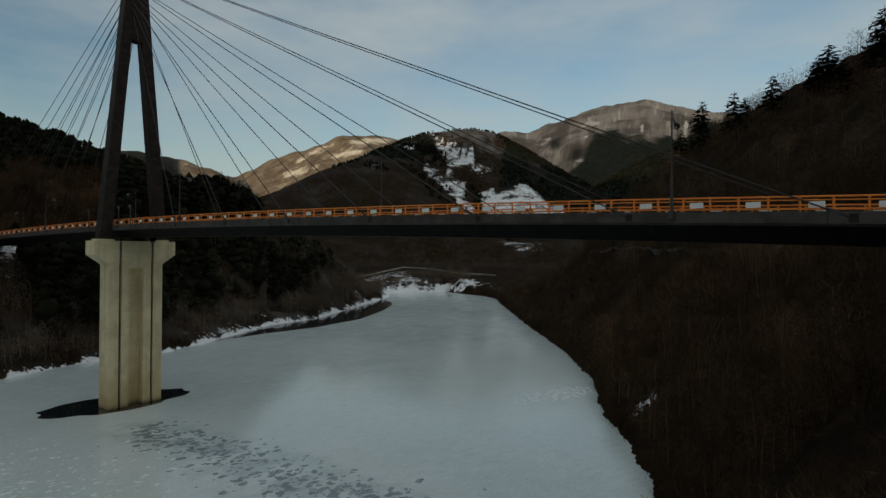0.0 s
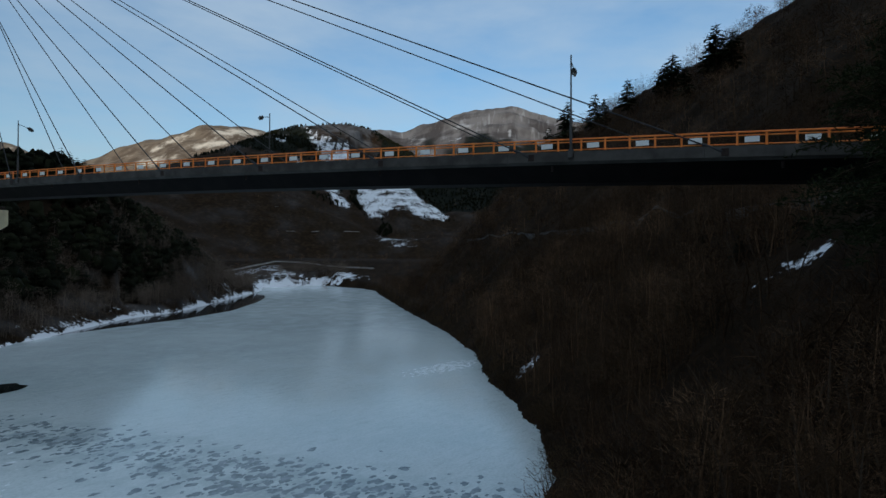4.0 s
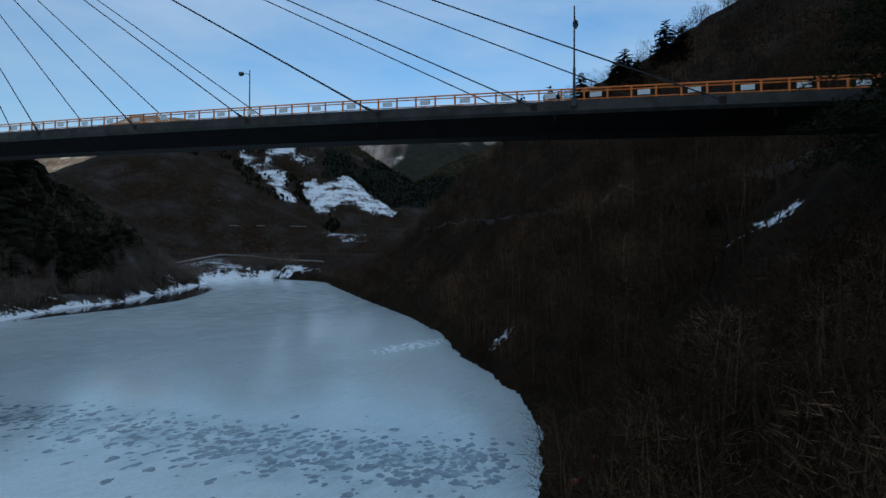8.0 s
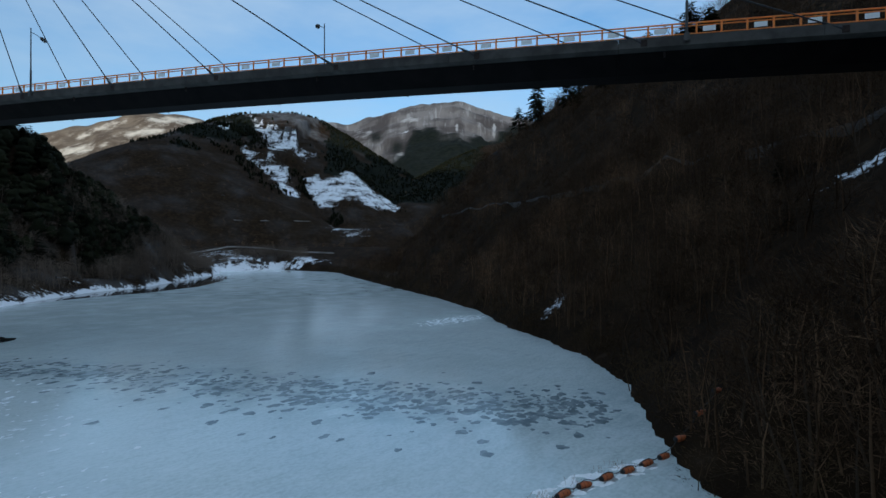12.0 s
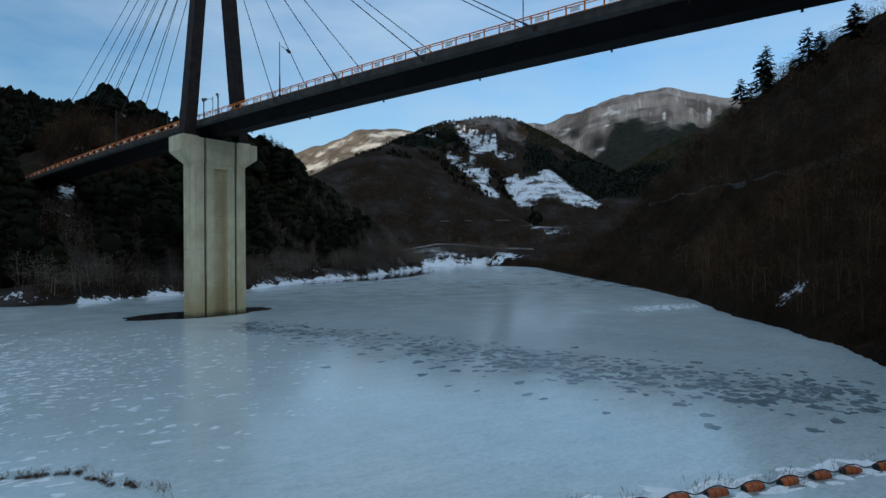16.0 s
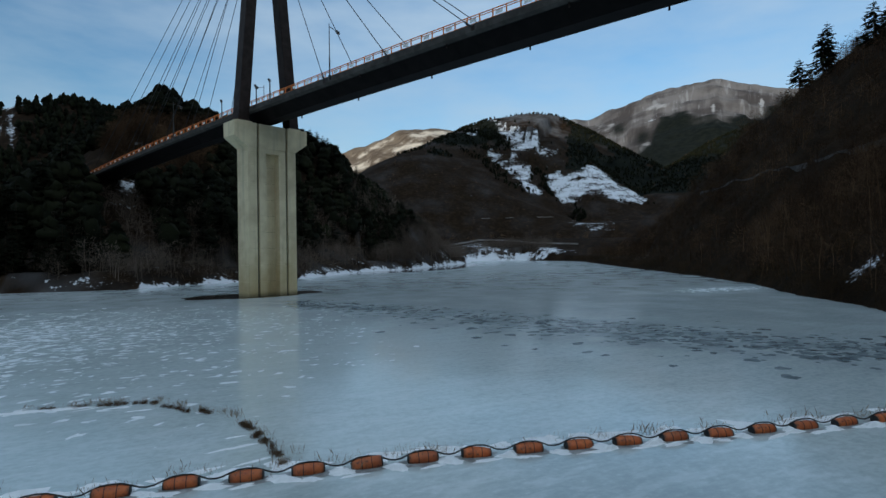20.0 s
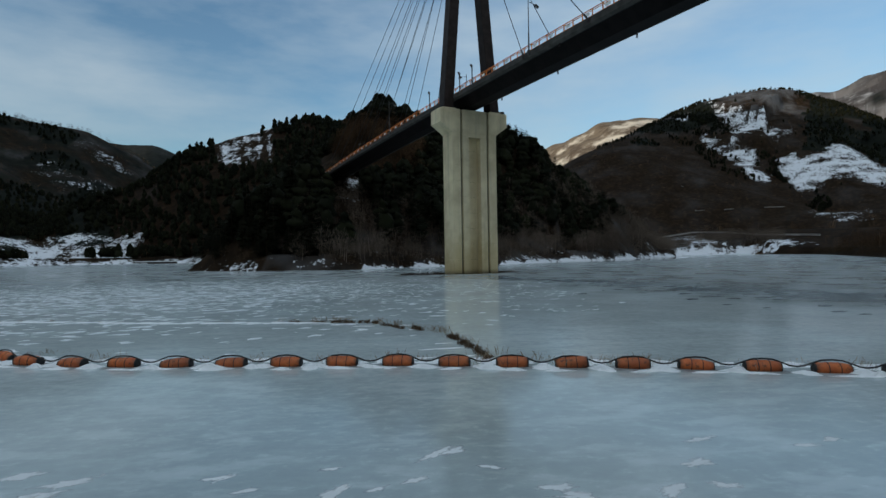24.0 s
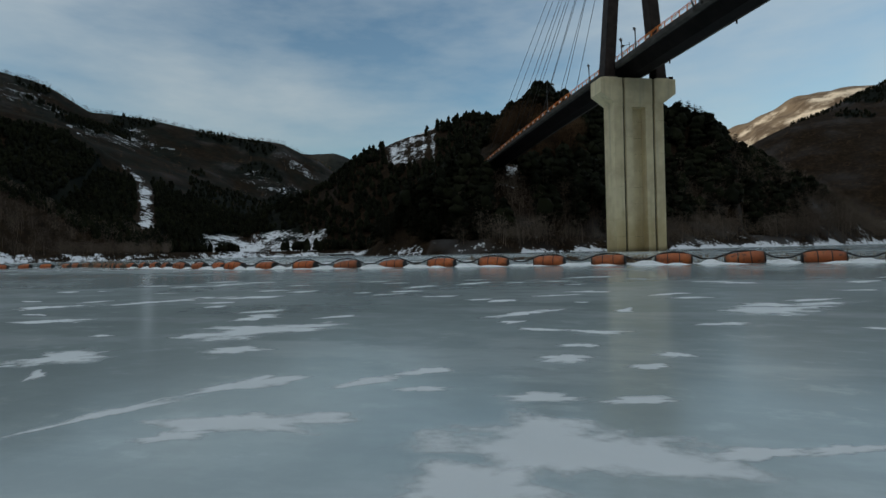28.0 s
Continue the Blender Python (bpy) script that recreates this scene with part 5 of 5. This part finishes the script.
def dense_conifer_meshes(h, width, mat, rings=5, sides=7, sprigs=24):
    """A cedar for the distance: a lumpy tapering crown with sprigs that break its outline."""
    bt, bc = bmesh.new(), bmesh.new()
    add_tube(bt, [(0, 0, -0.6), (0, 0, h * 0.4)], [h * 0.016, h * 0.012], 4, False)
    rows = []
    for k in range(rings):
        f = k / (rings - 1)
        r = h * width * (1 - f) ** 0.4 * (0.7 + 0.3 * min(1, f * 4)) + h * 0.02
        turn = TR.uniform(0, 6.28)
        rows.append([bc.verts.new((r * g * math.cos(turn + 6.283 * j / sides), r * g * math.sin(turn + 6.283 * j / sides), h * (0.08 + 0.9 * f) + h * TR.uniform(-0.06, 0.06) * (f < 1))) for j in range(sides) for g in (TR.uniform(0.65, 1.2),)])
    for a, b in zip(rows, rows[1:]):
        for j in range(sides):
            q = (j + 1) % sides
            bc.faces.new((a[j], a[q], b[q]))
            bc.faces.new((a[j], b[q], b[j]))
    for _ in range(sprigs):
        f, t = TR.uniform(0, 0.92), TR.uniform(0, 6.28)
        r = h * width * (1 - f) ** 0.6
        z = h * (0.08 + 0.9 * f)
        out, side = Vector((math.cos(t), math.sin(t), 0)), Vector((-math.sin(t), math.cos(t), 0)) * h * 0.045
        p = out * r * 0.7 + Vector((0, 0, z))
        e = out * r * TR.uniform(1.05, 1.35) + Vector((0, 0, z + h * TR.uniform(-0.05, 0.05)))
        bc.faces.new([bc.verts.new(c) for c in (p - side, p + side, e)])
    return mesh_of("trunk", bt, BARK), mesh_of("crown", bc, mat)


def stand_tree(name, label, category, group, meshes, x, y, scale, turn, lean=0.0):
    t = empty(name)
    t.matrix_world = Matrix.Translation((x, y, ground_at(x, y) - 0.1)) @ Matrix.Rotation(turn, 4, "Z") @ Matrix.Rotation(lean, 4, "X") @ Matrix.Diagonal((scale, scale, scale * TR.uniform(0.9, 1.15), 1))
    tagged(t, label, category, group)
    piece("trunk", meshes[0], t)
    piece("crown", meshes[1], t)


def woods(name, label, category, mat, templates, spots, scales, sink=0.1):
    """Many trees joined into one mesh."""
    vs, fs, tones, total = [], [], [], 0
    spots = np.asarray(spots, float)
    zs = ground_z(spots[:, 0], spots[:, 1])
    data = []
    for meshes in templates:
        tv, tf, n = [], [], 0
        for me in meshes:
            co = np.empty(len(me.vertices) * 3)
            me.vertices.foreach_get("co", co)
            me.calc_loop_triangles()
            tri = np.empty(len(me.loop_triangles) * 3, int)
            me.loop_triangles.foreach_get("vertices", tri)
            tv.append(co.reshape(-1, 3))
            tf.append(tri.reshape(-1, 3) + n)
            n += len(me.vertices)
        data.append((np.concatenate(tv), np.concatenate(tf)))
    for k, (x, y) in enumerate(spots):
        tv, tf = data[k % len(data)]
        t, sc = TR.uniform(0, 6.28), scales[k]
        c, s = math.cos(t) * sc, math.sin(t) * sc
        hz = sc * TR.uniform(0.85, 1.2)
        vs.append(np.stack([x + tv[:, 0] * c - tv[:, 1] * s, y + tv[:, 0] * s + tv[:, 1] * c, zs[k] - sink + tv[:, 2] * hz], -1))
        fs.append(tf + total)
        tones.append(np.full(len(tv), TR.uniform(-1, 1)))
        total += len(tv)
    vs, fs = np.concatenate(vs), np.concatenate(fs)
    me = bpy.data.meshes.new(name)
    me.vertices.add(len(vs))
    me.vertices.foreach_set("co", vs.ravel())
    me.loops.add(fs.size)
    me.loops.foreach_set("vertex_index", fs.ravel().astype(np.int32))
    me.polygons.add(len(fs))
    me.polygons.foreach_set("loop_start", np.arange(0, fs.size, 3, dtype=np.int32))
    me.update(calc_edges=True)
    me.attributes.new("tone", "FLOAT", "POINT").data.foreach_set("value", np.concatenate(tones).astype(np.float32))
    me.materials.append(mat)
    tagged(new(name, me), label, category, kind="stuff")


def scatter(n, keep, box_):
    """Random spots of a rectangle that suit."""
    out = []
    while len(out) < n:
        x, y = TR.uniform(box_[0], box_[1], 4000), TR.uniform(box_[2], box_[3], 4000)
        ok = keep(x, y)
        out += list(zip(x[ok], y[ok]))
    return out[:n]


def polar(x, y):
    return np.degrees(np.arctan2(x - STATION.x, y - STATION.y)), np.hypot(x - STATION.x, y - STATION.y)


def off_bridge(x, y, margin):
    """Clear of the deck's strip."""
    dx, dy = x - 3.58, y - 3.54
    return np.abs(dx * math.cos(TURN) + dy * math.sin(TURN)) > margin


BARE = [bare_tree_meshes(9, 11, 7, TWIG, 1.3, st) for st in (1, 2, 3, 1, 2)]
GREY = [bare_tree_meshes(8, 9, 5, GREY_TWIG, 1.0, st) for st in (1, 2, 1)]
BARE_SMALL = [fuzz_tree_meshes(9, 140, TWIG, 0.38, 0.06) for _ in range(5)]
GREY_SMALL = [fuzz_tree_meshes(8, 120, GREY_TWIG, 0.36, 0.05) for _ in range(4)]
THICKET = [fuzz_tree_meshes(7, 210, TWIG, 0.42, 0.02) for _ in range(5)]
BUSH = [fuzz_tree_meshes(2.6, 95, SCRUB, 0.55, 0.022) for _ in range(4)]
CEDAR = [conifer_meshes(10.5, 13, 8, 0.36, NEEDLE, 4, 0.06) for _ in range(4)]
CEDAR_SMALL = [dense_conifer_meshes(8.6, 0.4, NEEDLE, 6, 8, 64) for _ in range(4)]
PINES = [conifer_meshes(13, 12, 7, 0.34, PINE, 6, 0.2) for _ in range(3)]


def right_slope(x, y):
    az, r = polar(x, y)
    d = signed_distance(x, y, SHORE)
    scar = (along_line(x, y, [(62.5, -92, 0), (63.5, -98, 0), (55, -103, 0)])[0] < 3.5) | (np.hypot((x - 73) / 4.5, (y + 55) / 4.5) < 1)
    return (d > 1.2) & (az > 38) & (az < 118) & (r < 330) & (x > 12) & off_bridge(x, y, 6.5) & ~scar


# nearest trees of the eastern slope, each a thing of its own
spots = scatter(230, lambda x, y: right_slope(x, y) & (signed_distance(x, y, SHORE) < 42) & (y < -20), (14, 130, -125, -10))
spots += scatter(70, lambda x, y: right_slope(x, y) & (signed_distance(x, y, SHORE) > 3), (20, 48, -112, -80))
for k, (x, y) in enumerate(spots):
    stand_tree("bare_tree", "leafless brown tree on the steep wooded slope", "tree", "bare trees of the eastern slope", BARE[k % 5], x, y, TR.uniform(0.5, 0.95), TR.uniform(0, 6.28), TR.normal(0, 0.08))
spots = scatter(2900, lambda x, y: right_slope(x, y) & ~((signed_distance(x, y, SHORE) < 42) & (y < -20)), (12, 300, -160, 160))
woods("eastern_wood", "leafless brown wood covering the eastern hill", "wood", TWIG, BARE_SMALL, spots, TR.uniform(0.45, 0.9, len(spots)))
spots = scatter(1100, lambda x, y: right_slope(x, y) & (signed_distance(x, y, SHORE) < 45) & (y < -15), (14, 130, -125, -10))
woods("eastern_thicket", "fine-twigged brown thicket on the steep bank", "wood", TWIG, THICKET, spots, TR.uniform(0.5, 1.1, len(spots)))
spots = scatter(1700, lambda x, y: right_slope(x, y) & (signed_distance(x, y, SHORE) < 55), (12, 230, -125, 140))
spots += scatter(420, lambda x, y: (np.abs(signed_distance(x, y, SHORE) - 0.7) < 1.0) & (polar(x, y)[0] > 36) & (x > 14), (14, 225, -110, 190))
woods("eastern_scrub", "brown scrub on the eastern bank", "scrub", SCRUB, BUSH, spots, TR.uniform(0.6, 1.5, len(spots)))
spots = [(around(a + TR.normal(0, 0.4), r + TR.normal(0, 8))) for a, r in ((57.8, 288), (58.6, 284), (60.2, 272), (60.9, 268), (62.5, 258), (65, 245), (67.5, 228), (70.2, 215), (72.5, 205), (74.5, 198), (77, 190), (63.5, 250), (59.2, 280), (71.4, 208), (75.6, 196))]
for k, (x, y) in enumerate(spots):
    stand_tree("pine", "dark green pine on the crest of the eastern hill", "tree", "pines on the eastern crest", PINES[k % 3], x, y, TR.uniform(0.85, 1.35), TR.uniform(0, 6.28))
for x, y, sc in ((41, -113, 1.15), (46, -118, 1.2), (50, -108, 0.8), (38, -120, 1.1)):
    stand_tree("pine", "dark green pine beside the end of the bridge", "tree", "pines beside the bridge", PINES[TR.randint(0, 3)], x, y, sc, TR.uniform(0, 6.28))

spots = scatter(12, lambda x, y: right_slope(x, y) & (signed_distance(x, y, SHORE) > 4) & (signed_distance(x, y, SHORE) < 25) & (rolling(x, y, 22, 60) > 0.15), (20, 150, -118, 40))
for k, (x, y) in enumerate(spots):
    stand_tree("cedar", "small dark evergreen among the bare trees", "tree", "evergreens of the eastern slope", CEDAR[k % 4], x, y, TR.uniform(0.25, 0.42), TR.uniform(0, 6.28))


def knoll_ground(x, y):
    az, r = polar(x, y)
    d = signed_distance(x, y, SHORE)
    return (d > 3) & (az > -27) & (az < 27) & (r < 330) & off_bridge(x, y, 5.5)


def brown_face(x, y):
    """The leafless face of the knoll, below its crest."""
    az, r = polar(x, y)
    z = ground_z(x, y)
    wobble = rolling(x, y, 9, 35)
    return (az > -8.5 + 0.07 * (z - 30) + 2.5 * wobble) & (az < 1.5 + wobble) & (z > 30 + 5 * wobble) & (z < 57 + 5 * wobble) & (r < 240)


def pine_meshes(h, tiers, per, width, tufts):
    """A near pine: thin boughs carrying many small needle tufts."""
    bt, bc = bmesh.new(), bmesh.new()
    add_tube(bt, [(0, 0, -0.6), (0.15, 0, h * 0.5), (0, 0.1, h * 0.97)], [h * 0.016, h * 0.011, h * 0.002], 8)
    for k in range(tiers):
        f = k / (tiers - 1)
        for j in range(per):
            t = 2 * math.pi * j / per + k * 1.7 + TR.uniform(-0.4, 0.4)
            d = Vector((math.cos(t), math.sin(t), TR.uniform(-0.1, 0.35)))
            length = h * width * (1 - f) ** 0.6 * TR.uniform(0.6, 1.1) + 0.3
            bough = bent((0, 0, h * (0.4 + 0.57 * f)), d, length, 5, 0.14, -0.07)
            add_tube(bt, bough, [0.05, 0.04, 0.03, 0.025, 0.02, 0.012], 3, False)
            for _ in range(tufts):
                q = TR.randint(1, 5)
                p = bough[q].lerp(bough[q + 1], TR.uniform()) + Vector((TR.normal(0, 0.3), TR.normal(0, 0.3), TR.normal(0, 0.16)))
                for _ in range(3):
                    e = Vector((TR.normal(), TR.normal(), TR.normal(0.3, 0.7))).normalized() * TR.uniform(0.2, 0.5)
                    g = e.cross(Vector((TR.normal(), TR.normal(), TR.normal()))).normalized() * 0.04
                    bc.faces.new([bc.verts.new(c) for c in (p - g, p + g, p + e)])
    return mesh_of("trunk", bt, BARK), mesh_of("crown", bc, PINE)


BIG_PINE = pine_meshes(21, 15, 8, 0.33, 75)
stand_tree("pine", "large dark green pine with drooping boughs on the near bank", "tree", "pines beside the bridge", BIG_PINE, 35.0, -108.0, 1.0, 0.4)


# cedars of the wooded knoll behind the pier
spots = scatter(190, lambda x, y: knoll_ground(x, y) & ~brown_face(x, y) & (signed_distance(x, y, SHORE) > 9) & (signed_distance(x, y, SHORE) < 60), (-85, 90, 45, 190))
for k, (x, y) in enumerate(spots):
    stand_tree("cedar", "tall dark cedar in the wood behind the pier", "tree", "cedars of the knoll", CEDAR[k % 4], x, y, TR.uniform(0.7, 1.1), TR.uniform(0, 6.28))
spots = scatter(1900, lambda x, y: knoll_ground(x, y) & ~brown_face(x, y) & (signed_distance(x, y, SHORE) > 13), (-130, 120, 50, 240))
woods("cedar_wood", "dark dense cedar wood on the knoll", "wood", NEEDLE, CEDAR_SMALL, spots, TR.uniform(0.7, 1.0, len(spots)))
spots = scatter(420, lambda x, y: knoll_ground(x, y) & brown_face(x, y), (-80, 60, 80, 190))
woods("knoll_bare_wood", "leafless brown wood on the face of the knoll", "wood", TWIG, BARE_SMALL, spots, TR.uniform(0.5, 0.9, len(spots)))
spots = scatter(150, lambda x, y: knoll_ground(x, y) & (signed_distance(x, y, SHORE) < 18) & (x < -30), (-80, -28, 40, 110))
for k, (x, y) in enumerate(spots):
    stand_tree("cedar", "dark bushy cedar at the edge of the lake", "tree", "cedars of the knoll", CEDAR[k % 4], x, y, TR.uniform(0.4, 0.8), TR.uniform(0, 6.28))
spots = scatter(70, lambda x, y: knoll_ground(x, y) & (signed_distance(x, y, SHORE) < 18) & (x > -42), (-42, 60, 36, 125))
for k, (x, y) in enumerate(spots):
    stand_tree("bare_tree", "grey leafless tree on the snowy bank", "tree", "bare trees of the knoll bank", GREY[k % 3], x, y, TR.uniform(0.35, 0.8), TR.uniform(0, 6.28))
spots = scatter(2100, lambda x, y: (signed_distance(x, y, SHORE) > 2) & (signed_distance(x, y, SHORE) < 36) & (x - 0.75 * y < 60) & (x > -40) & (y > 38) & ((snow_cover(x, y, ground_z(x, y)) < 0.5) | (rolling(x, y, 9, 22) > 0.1)), (-40, 290, 38, 330))
woods("bank_wood", "grey leafless trees along the far bank", "wood", GREY_TWIG, GREY_SMALL, spots, TR.uniform(0.35, 0.9, len(spots)))
spots = scatter(1300, lambda x, y: (signed_distance(x, y, SHORE) > 0.8) & (signed_distance(x, y, SHORE) < 24) & (y > 34) & (x < 165), (-80, 165, 36, 200))
woods("bank_scrub", "dry tan scrub on the snowy bank", "scrub", BANK_SCRUB, BUSH, spots, TR.uniform(0.35, 1.1, len(spots)))

# far woods: crests and flanks
TINY_CEDAR = [dense_conifer_meshes(8, 0.36, NEEDLE, 4, 6, 8) for _ in range(4)]
TINY_BARE = [fuzz_tree_meshes(10, 40, TWIG, 0.42, 0.2) for _ in range(3)]


def back_knoll(x, y):
    az, r = polar(x, y)
    return (az > -30) & (az < 12) & (r > 330) & (r < 620) & (signed_distance(x, y, SHORE) > 8) & (snow_cover(x, y, ground_z(x, y)) < 0.48)


spots = scatter(3200, lambda x, y: back_knoll(x, y) & ((gully_snow(x, y, ground_z(x, y)) < 0.25) | (rolling(x, y, 5, 14) > 0.75)), (-320, 120, 180, 520))
woods("back_cedar_wood", "dark cedar wood on the hill behind the knoll", "wood", NEEDLE, TINY_CEDAR, spots, TR.uniform(0.7, 1.1, len(spots)))


def far_keep(x, y):
    az, r = polar(x, y)
    snowy = snow_cover(x, y, ground_z(x, y)) > 0.45
    return fir_cover(x, y) & (r > 430) & (r < 1450) & ~snowy


spots = scatter(5600, far_keep, (-1100, 1150, 250, 1300))
woods("far_cedar_wood", "dark conifer wood on the far hills", "wood", NEEDLE, TINY_CEDAR, spots, TR.uniform(0.45, 0.8, len(spots)))
spots = scatter(2800, lambda x, y: (((polar(x, y)[0] > 11) & (polar(x, y)[0] < 52)) | ((polar(x, y)[0] < -22) & (polar(x, y)[0] > -54))) & (polar(x, y)[1] > 330) & (polar(x, y)[1] < 1450) & (snow_cover(x, y, ground_z(x, y)) < 0.5), (-1100, 1150, 150, 1300))
woods("far_bare_wood", "leafless wood on the far hills", "wood", TWIG, TINY_BARE, spots, TR.uniform(0.4, 0.7, len(spots)))
spots = scatter(3000, lambda x, y: (polar(x, y)[0] < -31) & (polar(x, y)[0] > -56) & (polar(x, y)[1] > 400) & (polar(x, y)[1] < 560) & (signed_distance(x, y, SHORE) > 25) & (rolling(x, y, 95, 260) > -0.9) & (gully_gap(x, y) > 7) & (snow_cover(x, y, ground_z(x, y)) < 0.3), (-560, -120, 60, 420))
woods("western_cedar_wood", "dark conifer wood on the western hillside", "wood", NEEDLE, TINY_CEDAR, spots, TR.uniform(0.5, 0.85, len(spots)))
MEADOW_TREES = [(536, 965, 0), (560, 905, 0), (579, 860, 0), (566, 825, 0), (548, 840, 0), (534, 862, 0)]
spots = scatter(150, lambda x, y: along_line(x, y, MEADOW_TREES)[0] < 13, (500, 620, 780, 990))
spots += scatter(60, lambda x, y: along_line(x, y, [(575, 745, 0), (574, 712, 0), (556, 690, 0), (548, 660, 0)])[0] < 6, (530, 600, 640, 770))
spots += scatter(40, lambda x, y: np.hypot(x - 556, y - 598) < 13, (535, 575, 580, 620))
spots += scatter(60, lambda x, y: (fields(x, y) < 25) & (fields(x, y) > -8), (500, 720, 570, 930))
spots += scatter(110, lambda x, y: along_line(x, y, [(508, 680, 0), (498, 730, 0), (515, 800, 0), (505, 880, 0)])[0] < 16, (470, 545, 650, 910))
woods("snowfield_trees", "dark conifers scattered over the snowy hillside", "wood", NEEDLE, TINY_CEDAR, spots, TR.uniform(0.5, 1.1, len(spots)))
spots = scatter(1500, lambda x, y: (fields(x, y) < 6) & (np.mod(ground_z(x, y) + 3 * rolling(x, y, 35, 95), 12.0) < 1.4) & (rolling(x, y, 14, 40) > -0.25), (520, 720, 580, 900))
spots += scatter(350, lambda x, y: np.abs(fields(x, y)) < 14, (500, 730, 570, 950))
woods("terrace_hedges", "dark scrub along the terraces of the snowy hillside", "scrub", TWIG, TINY_BARE, spots, TR.uniform(0.2, 0.48, len(spots)))
spots = [around(a, 945 + TR.normal(0, 14)) for a in TR.uniform(-56, -24, 420)]
woods("western_crest_wood", "leafless trees along the western skyline", "wood", TWIG, TINY_BARE, spots, TR.uniform(0.4, 0.75, len(spots)))
spots = [around(a, np.interp(a, (19, 24.4, 28.6, 33.5, 41, 46), (1000, 1150, 1250, 1300, 1250, 1190)) + TR.normal(0, 12)) for a in TR.uniform(20, 45, 520)]
woods("middle_crest_wood", "dark trees along the crest of the middle hill", "wood", NEEDLE, TINY_CEDAR, spots, TR.uniform(0.3, 0.75, len(spots)))
spots = scatter(750, lambda x, y: (signed_distance(x, y, SHORE) > 3) & (signed_distance(x, y, SHORE) < 48) & (snow_cover(x, y, ground_z(x, y)) < 0.5), (62, 160, 100, 245))
woods("inlet_wood", "grey-brown leafless trees round the inlet", "wood", GREY_TWIG, GREY_SMALL, spots, TR.uniform(0.6, 1.15, len(spots)))
spots = scatter(900, lambda x, y: (polar(x, y)[0] < -40) & (polar(x, y)[0] > -62) & (polar(x, y)[1] < 440) & (signed_distance(x, y, SHORE) > 3), (-420, -200, 40, 300))
woods("western_bare_wood", "leafless trees at the foot of the western hills", "wood", GREY_TWIG, GREY_SMALL, spots, TR.uniform(0.5, 1.0, len(spots)))
